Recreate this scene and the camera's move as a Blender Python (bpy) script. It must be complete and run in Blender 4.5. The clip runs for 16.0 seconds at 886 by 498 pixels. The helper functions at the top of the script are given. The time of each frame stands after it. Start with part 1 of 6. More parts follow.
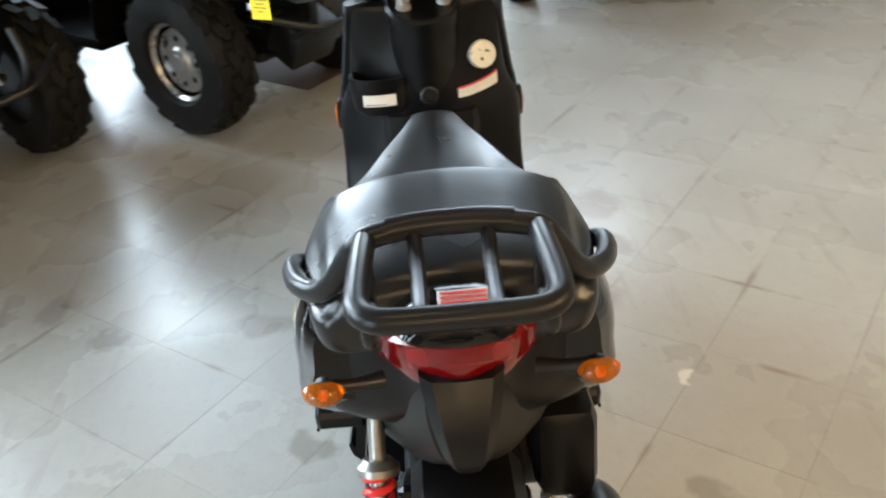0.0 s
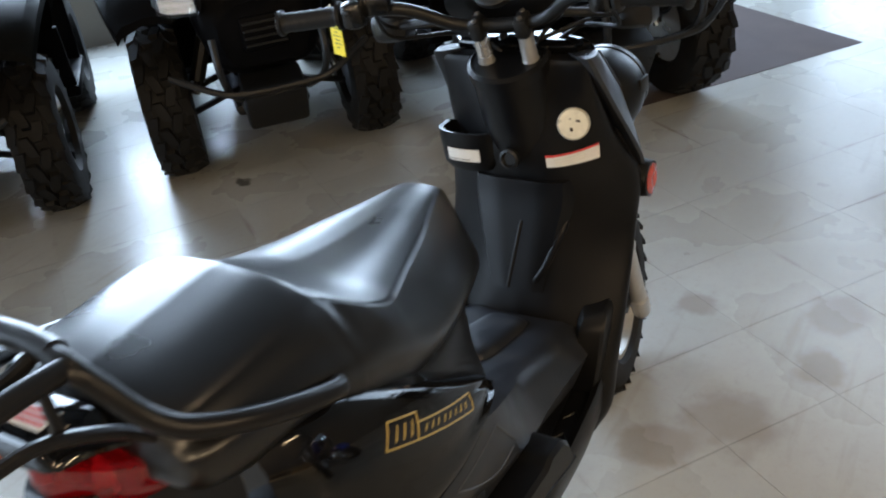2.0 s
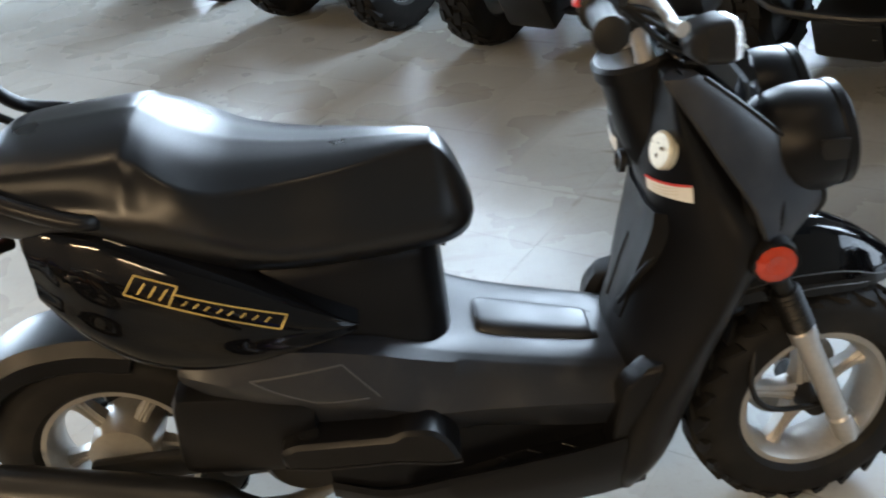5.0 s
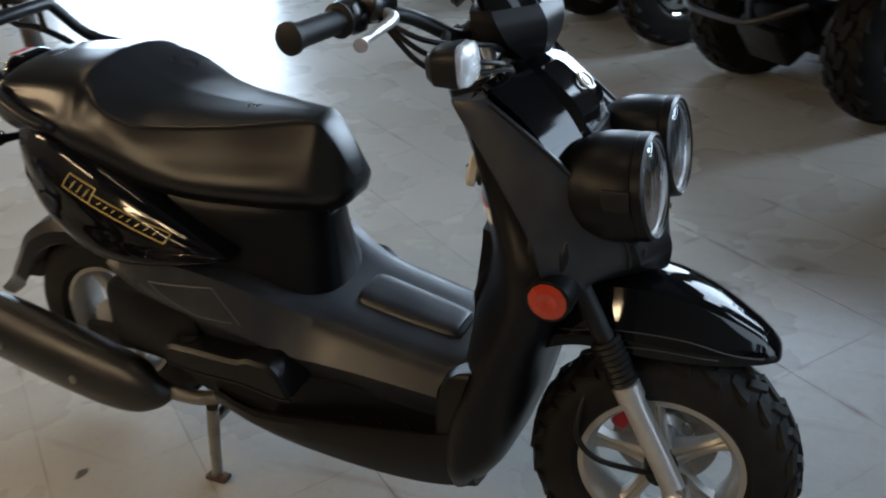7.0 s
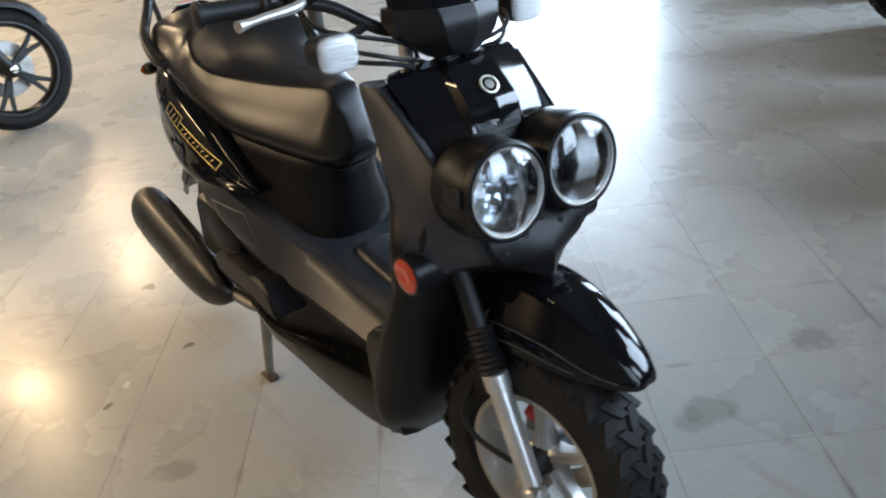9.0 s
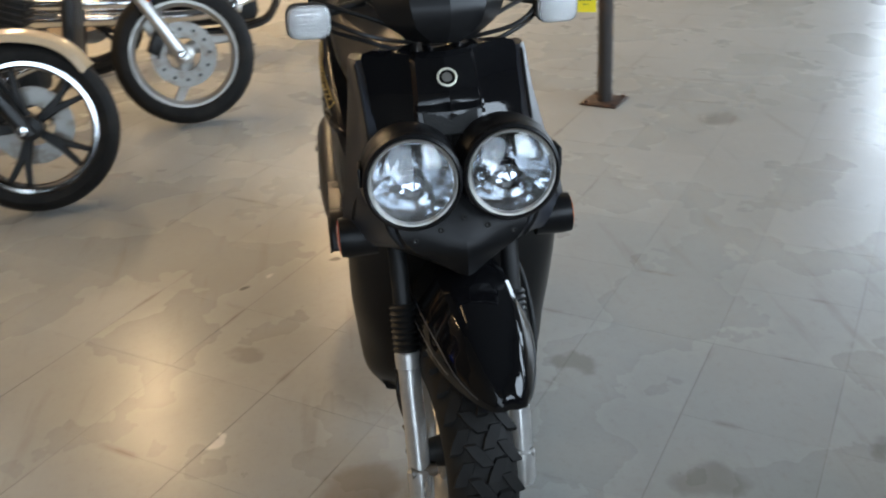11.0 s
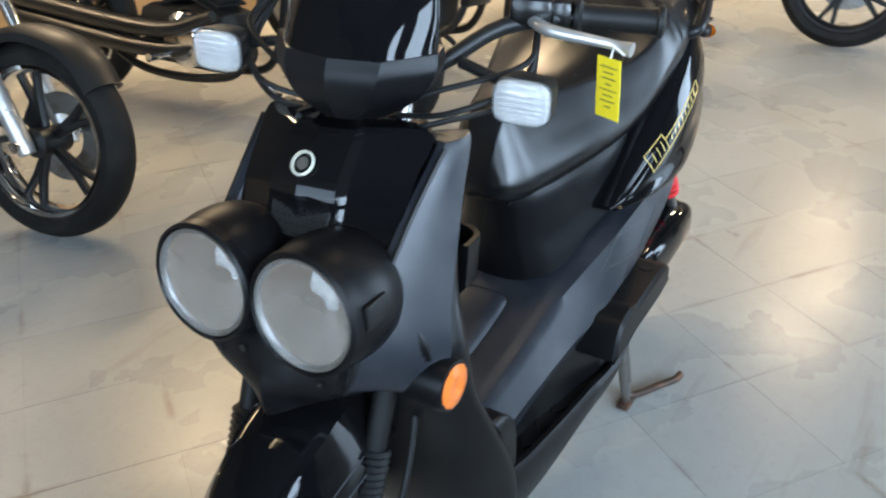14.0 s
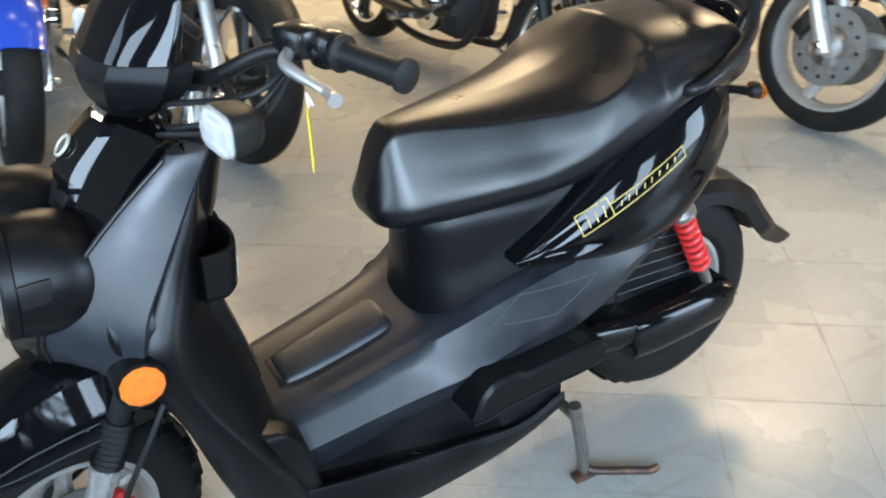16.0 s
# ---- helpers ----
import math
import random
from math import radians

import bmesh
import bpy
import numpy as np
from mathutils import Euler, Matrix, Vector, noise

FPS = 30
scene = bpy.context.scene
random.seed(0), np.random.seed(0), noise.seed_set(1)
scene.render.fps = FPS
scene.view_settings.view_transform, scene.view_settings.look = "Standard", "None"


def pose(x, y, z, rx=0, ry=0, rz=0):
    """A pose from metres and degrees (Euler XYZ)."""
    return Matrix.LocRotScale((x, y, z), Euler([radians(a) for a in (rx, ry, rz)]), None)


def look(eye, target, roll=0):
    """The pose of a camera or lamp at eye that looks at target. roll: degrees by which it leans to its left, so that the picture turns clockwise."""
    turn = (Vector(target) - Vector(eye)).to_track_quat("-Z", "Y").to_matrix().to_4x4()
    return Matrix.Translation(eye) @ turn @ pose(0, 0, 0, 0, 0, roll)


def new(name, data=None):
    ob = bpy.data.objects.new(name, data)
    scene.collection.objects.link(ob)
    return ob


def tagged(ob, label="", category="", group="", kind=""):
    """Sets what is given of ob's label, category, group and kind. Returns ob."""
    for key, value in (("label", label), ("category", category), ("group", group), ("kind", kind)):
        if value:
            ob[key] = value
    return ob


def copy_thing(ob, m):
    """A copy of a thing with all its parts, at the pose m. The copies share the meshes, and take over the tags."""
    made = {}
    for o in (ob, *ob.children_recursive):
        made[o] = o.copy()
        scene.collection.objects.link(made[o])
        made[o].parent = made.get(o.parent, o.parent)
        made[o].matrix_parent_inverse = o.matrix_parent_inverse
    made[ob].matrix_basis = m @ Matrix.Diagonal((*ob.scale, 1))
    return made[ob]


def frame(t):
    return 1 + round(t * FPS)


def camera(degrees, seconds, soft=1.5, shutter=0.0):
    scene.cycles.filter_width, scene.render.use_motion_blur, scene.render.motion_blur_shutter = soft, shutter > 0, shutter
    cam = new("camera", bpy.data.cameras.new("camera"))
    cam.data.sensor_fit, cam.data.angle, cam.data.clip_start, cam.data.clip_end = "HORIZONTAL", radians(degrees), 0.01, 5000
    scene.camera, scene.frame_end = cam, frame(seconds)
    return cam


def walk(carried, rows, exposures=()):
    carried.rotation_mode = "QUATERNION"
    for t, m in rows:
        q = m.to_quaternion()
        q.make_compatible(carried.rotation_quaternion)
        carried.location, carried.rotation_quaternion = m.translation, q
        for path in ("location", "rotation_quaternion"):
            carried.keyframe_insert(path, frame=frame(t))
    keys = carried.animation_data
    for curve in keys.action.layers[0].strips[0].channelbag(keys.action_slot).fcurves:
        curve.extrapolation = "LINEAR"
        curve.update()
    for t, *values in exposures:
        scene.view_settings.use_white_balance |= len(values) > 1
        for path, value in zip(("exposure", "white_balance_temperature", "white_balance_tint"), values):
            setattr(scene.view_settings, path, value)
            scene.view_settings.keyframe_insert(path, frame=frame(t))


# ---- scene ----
cam = camera(51.5, 16.0, soft=2.0, shutter=0.5)
PATH = [
    (0, (-0.854, 0.0, 1.471), (0.848, 0.002, 0.42), -4.6),
    (0.5, (-0.817, -0.205, 1.451), (0.887, 0.092, 0.442), -5.9),
    (1, (-0.738, -0.409, 1.468), (0.91, 0.102, 0.457), -7.3),
    (1.5, (-0.648, -0.654, 1.488), (0.874, 0.187, 0.5), -6.9),
    (2, (-0.44, -0.761, 1.454), (1.002, 0.217, 0.473), -8.1),
    (2.5, (-0.223, -0.832, 1.45), (1.086, 0.319, 0.469), -10.3),
    (3, (-0.044, -0.988, 1.433), (0.965, 0.447, 0.472), -8.1),
    (3.5, (0.144, -1.102, 1.444), (0.828, 0.506, 0.472), -7.6),
    (4, (0.288, -1.125, 1.407), (0.81, 0.555, 0.456), -7.0),
    (4.5, (0.473, -1.226, 1.405), (0.685, 0.511, 0.437), -6.8),
    (5, (0.676, -1.356, 1.423), (0.633, 0.361, 0.398), -8.2),
    (5.2, (0.755, -1.368, 1.405), (0.697, 0.35, 0.382), -8.6),
    (7.3, (1.699, -1.281, 1.366), (0.678, 0.184, 0.466), -7.8),
    (7.5, (1.769, -1.247, 1.365), (0.654, 0.151, 0.47), -8.7),
    (8, (2.019, -1.185, 1.38), (0.747, 0.051, 0.455), -6.9),
    (8.5, (2.174, -1.072, 1.351), (0.764, 0.014, 0.438), -9.0),
    (8.7, (2.231, -1.011, 1.356), (0.791, 0.049, 0.46), -8.1),
    (10.8, (2.633, -0.244, 1.36), (0.874, 0.029, 0.449), -4.7),
    (11, (2.649, -0.164, 1.358), (0.874, 0.005, 0.452), -4.0),
    (11.5, (2.672, 0.021, 1.371), (0.898, -0.092, 0.455), -2.3),
    (12, (2.526, 0.154, 1.353), (0.747, -0.069, 0.466), -2.6),
    (12.5, (2.368, 0.262, 1.369), (0.611, -0.018, 0.456), -4.4),
    (13, (2.248, 0.429, 1.368), (0.582, -0.145, 0.421), -2.5),
    (13.5, (2.134, 0.601, 1.374), (0.577, -0.181, 0.391), -3.2),
    (14, (1.95, 0.743, 1.377), (0.486, -0.215, 0.408), -2.3),
    (14.5, (1.814, 0.913, 1.389), (0.501, -0.248, 0.425), -2.7),
    (15, (1.67, 1.106, 1.407), (0.552, -0.21, 0.399), -1.7),
    (15.5, (1.446, 1.187, 1.401), (0.42, -0.2, 0.39), -1.2),
    (16, (1.251, 1.283, 1.419), (0.418, -0.227, 0.407), -1.3),
]
EXPOSURES = [(0, 0.44, 7400, 12), (1, 0.12, 7350, 12), (2, 0.02, 6600, 13), (3.5, -0.06, 6100, 13), (5, 0.24, 6850, 13), (7.4, -0.66, 6700, 13), (8.5, 0.02, 6650, 13), (11, -0.46, 7150, 14), (12, -0.06, 7050, 13), (13, -0.04, 6750, 12), (14, -0.03, 6500, 11), (16, 0.14, 6550, 10)]
walk(cam, [(t, look(eye, target, roll)) for t, eye, target, roll in PATH], EXPOSURES)

# ---- world and light: an overcast day outside a dealer's showroom ----
BA = radians(-38)                       # the building's turn against the scooter
U = Vector((math.cos(BA), math.sin(BA), 0))
V = Vector((-math.sin(BA), math.cos(BA), 0))
ROOM = (-9.0, 5.2, -3.65, 5.2)           # u from, to; v from, to
CEIL = 5.6


def uv(u, v, z=0.0):
    return U * u + V * v + Vector((0, 0, z))


world = bpy.data.worlds.new("sky")
scene.world = world
world.use_nodes = True
sky = world.node_tree.nodes.new("ShaderNodeTexSky")
sky.sky_type, sky.sun_disc, sky.sun_elevation, sky.sun_rotation = "NISHITA", False, radians(42), radians(200)
world.node_tree.links.new(sky.outputs[0], world.node_tree.nodes["Background"].inputs[0])
world.node_tree.nodes["Background"].inputs[1].default_value = 0.12


def area(name, at, ahead, sx, sy, watts, colour):
    data = bpy.data.lights.new(name, "AREA")
    data.shape, data.size, data.size_y, data.energy, data.color = "RECTANGLE", sx, sy, watts, colour
    ob = new(name, data)
    ob.matrix_world = look(at, at + ahead)
    return ob


DAY, WARM = (0.59, 0.785, 1.0), (1.0, 0.76, 0.46)
WB, WT = 0.75, 3.7                    # window sill and head
WINDOWS = [(-5.8, 1.8, 280), (-2.6, 1.5, 320), (0.12, 1.96, 440), (3.2, 1.6, 250)]   # along the long glazed wall: middle, width, daylight
for u, w, watts in WINDOWS:
    area("window_daylight", uv(u, ROOM[3] - 0.03, (WB + WT) / 2), -V, w, WT - WB, watts, DAY)
area("entrance_daylight", uv(ROOM[1] - 0.03, 3.4, 2.0), -U, 2.6, 3.7, 190, DAY)
area("door_daylight", uv(ROOM[0] + 0.03, 1.6, 2.0), U, 2.4, 3.7, 430, DAY)
TUBES = [(-6.2, -3.2, 2.6), (-3.7, -3.2, 2.6), (-1.2, -3.2, 2.6), (1.0, -3.2, 2.6), (3.0, -3.2, 2.6), (-4.2, -0.4, 5.4), (-1.2, -0.4, 5.4), (1.8, -0.4, 5.4)]
for u, v, h in TUBES:
    area("tube_light", uv(u, v, h), Vector((0, 0, -1)), 1.2, 0.16, 78 if h < 4 else 16, WARM)

# ---- materials ----
def mat(name, base, rough=0.5, metal=0.0, coat=0.0, var=0.12, scale=18.0, bump=0.0, bscale=300.0, spec=0.5, rvar=0.08,
        dirt=None, dscale=3.0, damount=0.3, coords="Object"):
    """A principled surface with grain and stains at two scales, and fine relief."""
    m = bpy.data.materials.new(name)
    m.use_nodes = True
    t, n = m.node_tree, m.node_tree.nodes
    p = n["Principled BSDF"]
    p.inputs["Metallic"].default_value = metal
    p.inputs["Coat Weight"].default_value = coat
    p.inputs["Coat Roughness"].default_value = 0.03
    p.inputs["Specular IOR Level"].default_value = spec
    tc = n.new("ShaderNodeTexCoord")
    fine, wide = n.new("ShaderNodeTexNoise"), n.new("ShaderNodeTexNoise")
    fine.inputs["Scale"].default_value, wide.inputs["Scale"].default_value = scale * 6, dscale
    fine.inputs["Detail"].default_value, wide.inputs["Detail"].default_value = 4, 6
    for x in (fine, wide):
        t.links.new(tc.outputs[coords], x.inputs["Vector"])
    lo, hi = [c * (1 - var) for c in base], [min(1, c * (1 + var)) for c in base]
    mix = n.new("ShaderNodeMix")
    mix.data_type = "RGBA"
    mix.inputs["A"].default_value, mix.inputs["B"].default_value = (*lo, 1), (*hi, 1)
    t.links.new(fine.outputs["Fac"], mix.inputs["Factor"])
    out = mix.outputs["Result"]
    if dirt:
        ramp = n.new("ShaderNodeMapRange")
        ramp.inputs["From Min"].default_value, ramp.inputs["From Max"].default_value = 0.5, 0.75
        ramp.inputs["To Max"].default_value = damount
        t.links.new(wide.outputs["Fac"], ramp.inputs["Value"])
        d = n.new("ShaderNodeMix")
        d.data_type = "RGBA"
        d.inputs["B"].default_value = (*dirt, 1)
        t.links.new(out, d.inputs["A"])
        t.links.new(ramp.outputs[0], d.inputs["Factor"])
        out = d.outputs["Result"]
    t.links.new(out, p.inputs["Base Color"])
    r = n.new("ShaderNodeMapRange")
    r.inputs["From Min"].default_value, r.inputs["From Max"].default_value = 0.3, 0.7
    r.inputs["To Min"].default_value, r.inputs["To Max"].default_value = max(0.01, rough - rvar), min(1, rough + rvar)
    t.links.new(wide.outputs["Fac"], r.inputs["Value"])
    t.links.new(r.outputs[0], p.inputs["Roughness"])
    if bump:
        tex = n.new("ShaderNodeTexNoise")
        tex.inputs["Scale"].default_value, tex.inputs["Detail"].default_value = bscale, 3
        t.links.new(tc.outputs[coords], tex.inputs["Vector"])
        b = n.new("ShaderNodeBump")
        b.inputs["Strength"].default_value, b.inputs["Distance"].default_value = bump, 0.0001
        t.links.new(tex.outputs["Fac"], b.inputs["Height"])
        t.links.new(b.outputs[0], p.inputs["Normal"])
    return m


GLOSS = mat("black_gloss_paint", (0.003, 0.003, 0.0035), 0.05, spec=0.30, rvar=0.02, dirt=(0.05, 0.045, 0.04), damount=0.05)
MATTE = mat("black_textured_plastic", (0.0035, 0.0035, 0.004), 0.36, bump=0.9, bscale=900, spec=0.23, dirt=(0.03, 0.028, 0.026), damount=0.2, dscale=5)
GREYP = mat("dark_grey_plastic", (0.014, 0.016, 0.021), 0.38, bump=0.5, bscale=1000, dirt=(0.055, 0.054, 0.054), damount=0.35, dscale=16)
VINYL = mat("black_seat_vinyl", (0.005, 0.005, 0.0055), 0.29, bump=1.7, bscale=420, rvar=0.02, spec=0.48, dirt=(0.02, 0.018, 0.016), damount=0.1, dscale=7)
RUBBER = mat("tyre_rubber", (0.008, 0.0076, 0.0072), 0.66, bump=0.6, bscale=250, spec=0.2, dirt=(0.05, 0.045, 0.038), damount=0.3, dscale=9)
GRIP = mat("grip_rubber", (0.007, 0.007, 0.007), 0.5, spec=0.3)
RACK = mat("rack_black_powder_coat", (0.008, 0.008, 0.009), 0.34, bump=0.8, bscale=600, spec=0.25)
SILVER = mat("silver_painted_metal", (0.55, 0.54, 0.52), 0.32, metal=0.75, dirt=(0.25, 0.22, 0.18), damount=0.25, dscale=12)
RIM = mat("wheel_silver_paint", (0.40, 0.39, 0.365), 0.36, metal=0.55, dirt=(0.28, 0.22, 0.16), damount=0.3, dscale=14)
CHROME = mat("chrome", (0.75, 0.75, 0.75), 0.08, metal=1.0, rvar=0.04)
STEEL = mat("dull_steel", (0.28, 0.27, 0.25), 0.42, metal=0.9, dirt=(0.16, 0.09, 0.05), damount=0.6, dscale=25)
RUST = mat("rusty_steel", (0.07, 0.045, 0.035), 0.45, metal=0.5, dirt=(0.22, 0.10, 0.05), damount=0.7, dscale=30)
ENGINE = mat("dark_cast_metal", (0.010, 0.010, 0.010), 0.55, bump=0.3, bscale=400, spec=0.25, dirt=(0.04, 0.035, 0.03), damount=0.3, dscale=10)
MUFF = mat("black_muffler_paint", (0.009, 0.009, 0.009), 0.36, dirt=(0.03, 0.027, 0.024), damount=0.3, dscale=8)
RED = mat("red_spring_paint", (0.62, 0.03, 0.03), 0.3)
AMBER = mat("amber_reflector", (0.78, 0.17, 0.02), 0.22, coat=0.5, bump=0.5, bscale=260)
BULB = mat("orange_bulb_glass", (0.90, 0.30, 0.10), 0.2)
REFRED = mat("orange_red_reflector", (0.42, 0.035, 0.010), 0.2, coat=0.5, bump=0.5, bscale=260)
GOLD = mat("gold_decal", (0.55, 0.40, 0.12), 0.35, metal=0.3)
WHITE = mat("white_label", (0.72, 0.71, 0.67), 0.45, dirt=(0.5, 0.47, 0.4), damount=0.4)
CAPM = mat("pale_cap_metal", (0.62, 0.60, 0.50), 0.35, metal=0.3, dirt=(0.35, 0.32, 0.25), damount=0.5, dscale=40)
SHELL = mat("pale_lamp_reflector", (0.88, 0.87, 0.85), 0.35, metal=0.15)
REFL = mat("lamp_reflector", (0.68, 0.68, 0.67), 0.13, metal=1.0, rvar=0.05)
LABRED = mat("red_label_print", (0.6, 0.06, 0.06), 0.5)
YELLOW = mat("yellow_tag_paper", (0.86, 0.66, 0.02), 0.55, var=0.05)
# thin lines paler than the panel, on creases, ribs and raised outlines
LINE = mat("pale_edge", (0.055, 0.057, 0.062), 0.4)
INK = mat("dark_print", (0.05, 0.04, 0.03), 0.6)
TAN = mat("tan_fender_paint", (0.50, 0.36, 0.22), 0.22, coat=0.5)
BLUE = mat("blue_paint", (0.02, 0.06, 0.38), 0.22, coat=0.4)
DKBLUE = mat("dark_blue_paint", (0.02, 0.03, 0.10), 0.22, coat=0.4)
ATVP = mat("atv_black_plastic", (0.003, 0.003, 0.0035), 0.45, spec=0.03, dirt=(0.012, 0.011, 0.010), damount=0.12)
ATVO = mat("atv_dark_green_plastic", (0.004, 0.004, 0.0035), 0.45, spec=0.03, dirt=(0.012, 0.011, 0.010), damount=0.12)
ATVR = mat("atv_red_plastic", (0.45, 0.02, 0.02), 0.3, coat=0.3)
DARKG = mat("glossy_black_housing", (0.006, 0.006, 0.006), 0.22, spec=0.5)
DARK = mat("frame_black", (0.008, 0.008, 0.008), 0.42, spec=0.35)
MATM = mat("dark_doormat", (0.055, 0.038, 0.038), 0.9, bump=0.6, bscale=300, dirt=(0.12, 0.10, 0.09), damount=0.4)
MATL = mat("mat_print", (0.30, 0.25, 0.17), 0.9, bump=0.6, bscale=300)
POLE = mat("pole_paint", (0.022, 0.018, 0.016), 0.5, dirt=(0.18, 0.09, 0.05), damount=0.5, dscale=12)
WALLM = mat("painted_block_wall", (0.15, 0.137, 0.115), 0.8, bump=0.3, bscale=120, dirt=(0.26, 0.24, 0.20), damount=0.4, dscale=1.2)
TANW = mat("tan_wood_board", (0.42, 0.28, 0.15), 0.5, dirt=(0.25, 0.16, 0.09), damount=0.5, dscale=4)
SOUTHW = mat("dark_panelled_wall", (0.085, 0.07, 0.055), 0.6, bump=0.3, bscale=120, dirt=(0.12, 0.10, 0.08), damount=0.4, dscale=1.2)
CEILM = mat("ceiling_panel", (0.06, 0.06, 0.058), 0.85, dirt=(0.04, 0.04, 0.04), damount=0.3)
FRAMEM = mat("window_frame_metal", (0.20, 0.20, 0.20), 0.4, metal=0.6)


def glassy(name, colour, rough=0.02, ior=1.45, trans=1.0):
    m = bpy.data.materials.new(name)
    m.use_nodes = True
    p = m.node_tree.nodes["Principled BSDF"]
    p.inputs["Base Color"].default_value = (*colour, 1)
    p.inputs["Roughness"].default_value, p.inputs["IOR"].default_value = rough, ior
    p.inputs["Transmission Weight"].default_value = trans
    return m


LENS = glassy("clear_lens", (0.95, 0.97, 1.0), 0.03)
FROST = glassy("ribbed_clear_lens", (0.99, 0.99, 0.98), 0.20, 1.3, trans=0.86)
REDL = glassy("red_lens", (0.34, 0.004, 0.008), 0.08, trans=0.65)
AMBL = glassy("amber_lens", (0.85, 0.22, 0.01), 0.10, trans=0.7)
PANE = glassy("window_glass", (0.97, 0.98, 1.0), 0.0)
GLOW = bpy.data.materials.new("tube_glow")
GLOW.use_nodes = True
GLOW.node_tree.nodes["Principled BSDF"].inputs["Emission Color"].default_value = (*WARM, 1)
GLOW.node_tree.nodes["Principled BSDF"].inputs["Emission Strength"].default_value = 6.0


TS, TA = 0.324, radians(-35)            # floor tiles: size and turn
ta, tb = Vector((math.cos(TA), math.sin(TA), 0)), Vector((-math.sin(TA), math.cos(TA), 0))


def floor_material():
    """Worn, waxed floor tiles: pale grey-beige, each a little different, with scuffs, stains and dull patches."""
    m = bpy.data.materials.new("worn_vinyl_tile")
    m.use_nodes = True
    t, n = m.node_tree, m.node_tree.nodes
    p = n["Principled BSDF"]
    p.inputs["Specular IOR Level"].default_value = 0.29
    geo, info = n.new("ShaderNodeNewGeometry"), n.new("ShaderNodeObjectInfo")
    tint = n.new("ShaderNodeValToRGB")
    tint.color_ramp.elements[0].color, tint.color_ramp.elements[1].color = (0.335, 0.337, 0.318, 1), (0.370, 0.372, 0.352, 1)
    t.links.new(info.outputs["Random"], tint.inputs["Fac"])
    out = tint.outputs["Color"]
    for scale, detail, lo, hi, colour, amount in ((0.7, 3, 0.38, 0.85, (0.28, 0.258, 0.22), 0.45), (17, 5, 0.66, 0.80, (0.15, 0.135, 0.11), 0.40), (5.5, 9, 0.45, 0.90, (0.26, 0.235, 0.19), 0.22),
                                                  (38, 4, 0.50, 0.80, (0.26, 0.235, 0.195), 0.32), (21, 4, 0.36, 0.75, (0.30, 0.298, 0.28), 0.3), (110, 2, 0.55, 0.75, (0.26, 0.24, 0.20), 0.2)):
        tex, rng, mix = n.new("ShaderNodeTexNoise"), n.new("ShaderNodeMapRange"), n.new("ShaderNodeMix")
        mix.data_type = "RGBA"
        tex.inputs["Scale"].default_value, tex.inputs["Detail"].default_value, tex.inputs["Roughness"].default_value = scale, detail, 0.62
        t.links.new(geo.outputs["Position"], tex.inputs["Vector"])
        rng.inputs["From Min"].default_value, rng.inputs["From Max"].default_value, rng.inputs["To Max"].default_value = lo, hi, amount
        rng.interpolation_type = "SMOOTHSTEP"
        t.links.new(tex.outputs["Fac"], rng.inputs["Value"])
        t.links.new(rng.outputs[0], mix.inputs["Factor"])
        t.links.new(out, mix.inputs["A"])
        mix.inputs["B"].default_value = (*colour, 1)
        out = mix.outputs["Result"]
    # stains and scuffs where they lie: colour, strength, (x, y, radius)
    warp = n.new("ShaderNodeTexNoise")
    warp.inputs["Scale"].default_value, warp.inputs["Detail"].default_value = 9, 3
    t.links.new(geo.outputs["Position"], warp.inputs["Vector"])
    add = n.new("ShaderNodeVectorMath")
    add.operation = "MULTIPLY_ADD"
    add.inputs[1].default_value = (0.16, 0.16, 0)
    t.links.new(warp.outputs["Color"], add.inputs[0])
    t.links.new(geo.outputs["Position"], add.inputs[2])
    for colour, amount, spots in (((0.17, 0.125, 0.09), 0.5, ((1.22, -0.36, 0.10), (1.08, -0.24, 0.07), (1.48, -0.49, 0.07), (1.65, -0.15, 0.06), (1.73, -0.50, 0.08))),
                                  ((0.15, 0.14, 0.12), 0.5, ((1.38, 1.14, 0.06), (1.20, 0.95, 0.05), (1.20, 0.50, 0.06), (0.48, -0.52, 0.04), (-0.95, 1.41, 0.08), (0.71, 0.335, 0.04))),
                                  ((0.05, 0.045, 0.04), 0.9, ((-0.045, -0.262, 0.018), (1.92, 1.725, 0.03), (0.10, -0.55, 0.015), (-0.48, -0.20, 0.02))),
                                  ((0.62, 0.60, 0.56), 0.8, ((0.86, -0.555, 0.02), (0.05, -0.46, 0.015)))):
        for x, y, r in spots:
            dist, rng, mix = n.new("ShaderNodeVectorMath"), n.new("ShaderNodeMapRange"), n.new("ShaderNodeMix")
            dist.operation = "DISTANCE"
            dist.inputs[1].default_value = (x + 0.08, y + 0.08, 0)
            t.links.new(add.outputs[0], dist.inputs[0])
            rng.inputs["From Min"].default_value, rng.inputs["From Max"].default_value = r * 1.4, r * 0.7
            rng.inputs["To Max"].default_value = amount
            rng.interpolation_type = "SMOOTHSTEP"
            t.links.new(dist.outputs["Value"], rng.inputs["Value"])
            t.links.new(rng.outputs[0], mix.inputs["Factor"])
            mix.data_type = "RGBA"
            t.links.new(out, mix.inputs["A"])
            mix.inputs["B"].default_value = (*colour, 1)
            out = mix.outputs["Result"]
    # brown dirt along some stretches of the joints, and drawn-out streaks
    lines = []
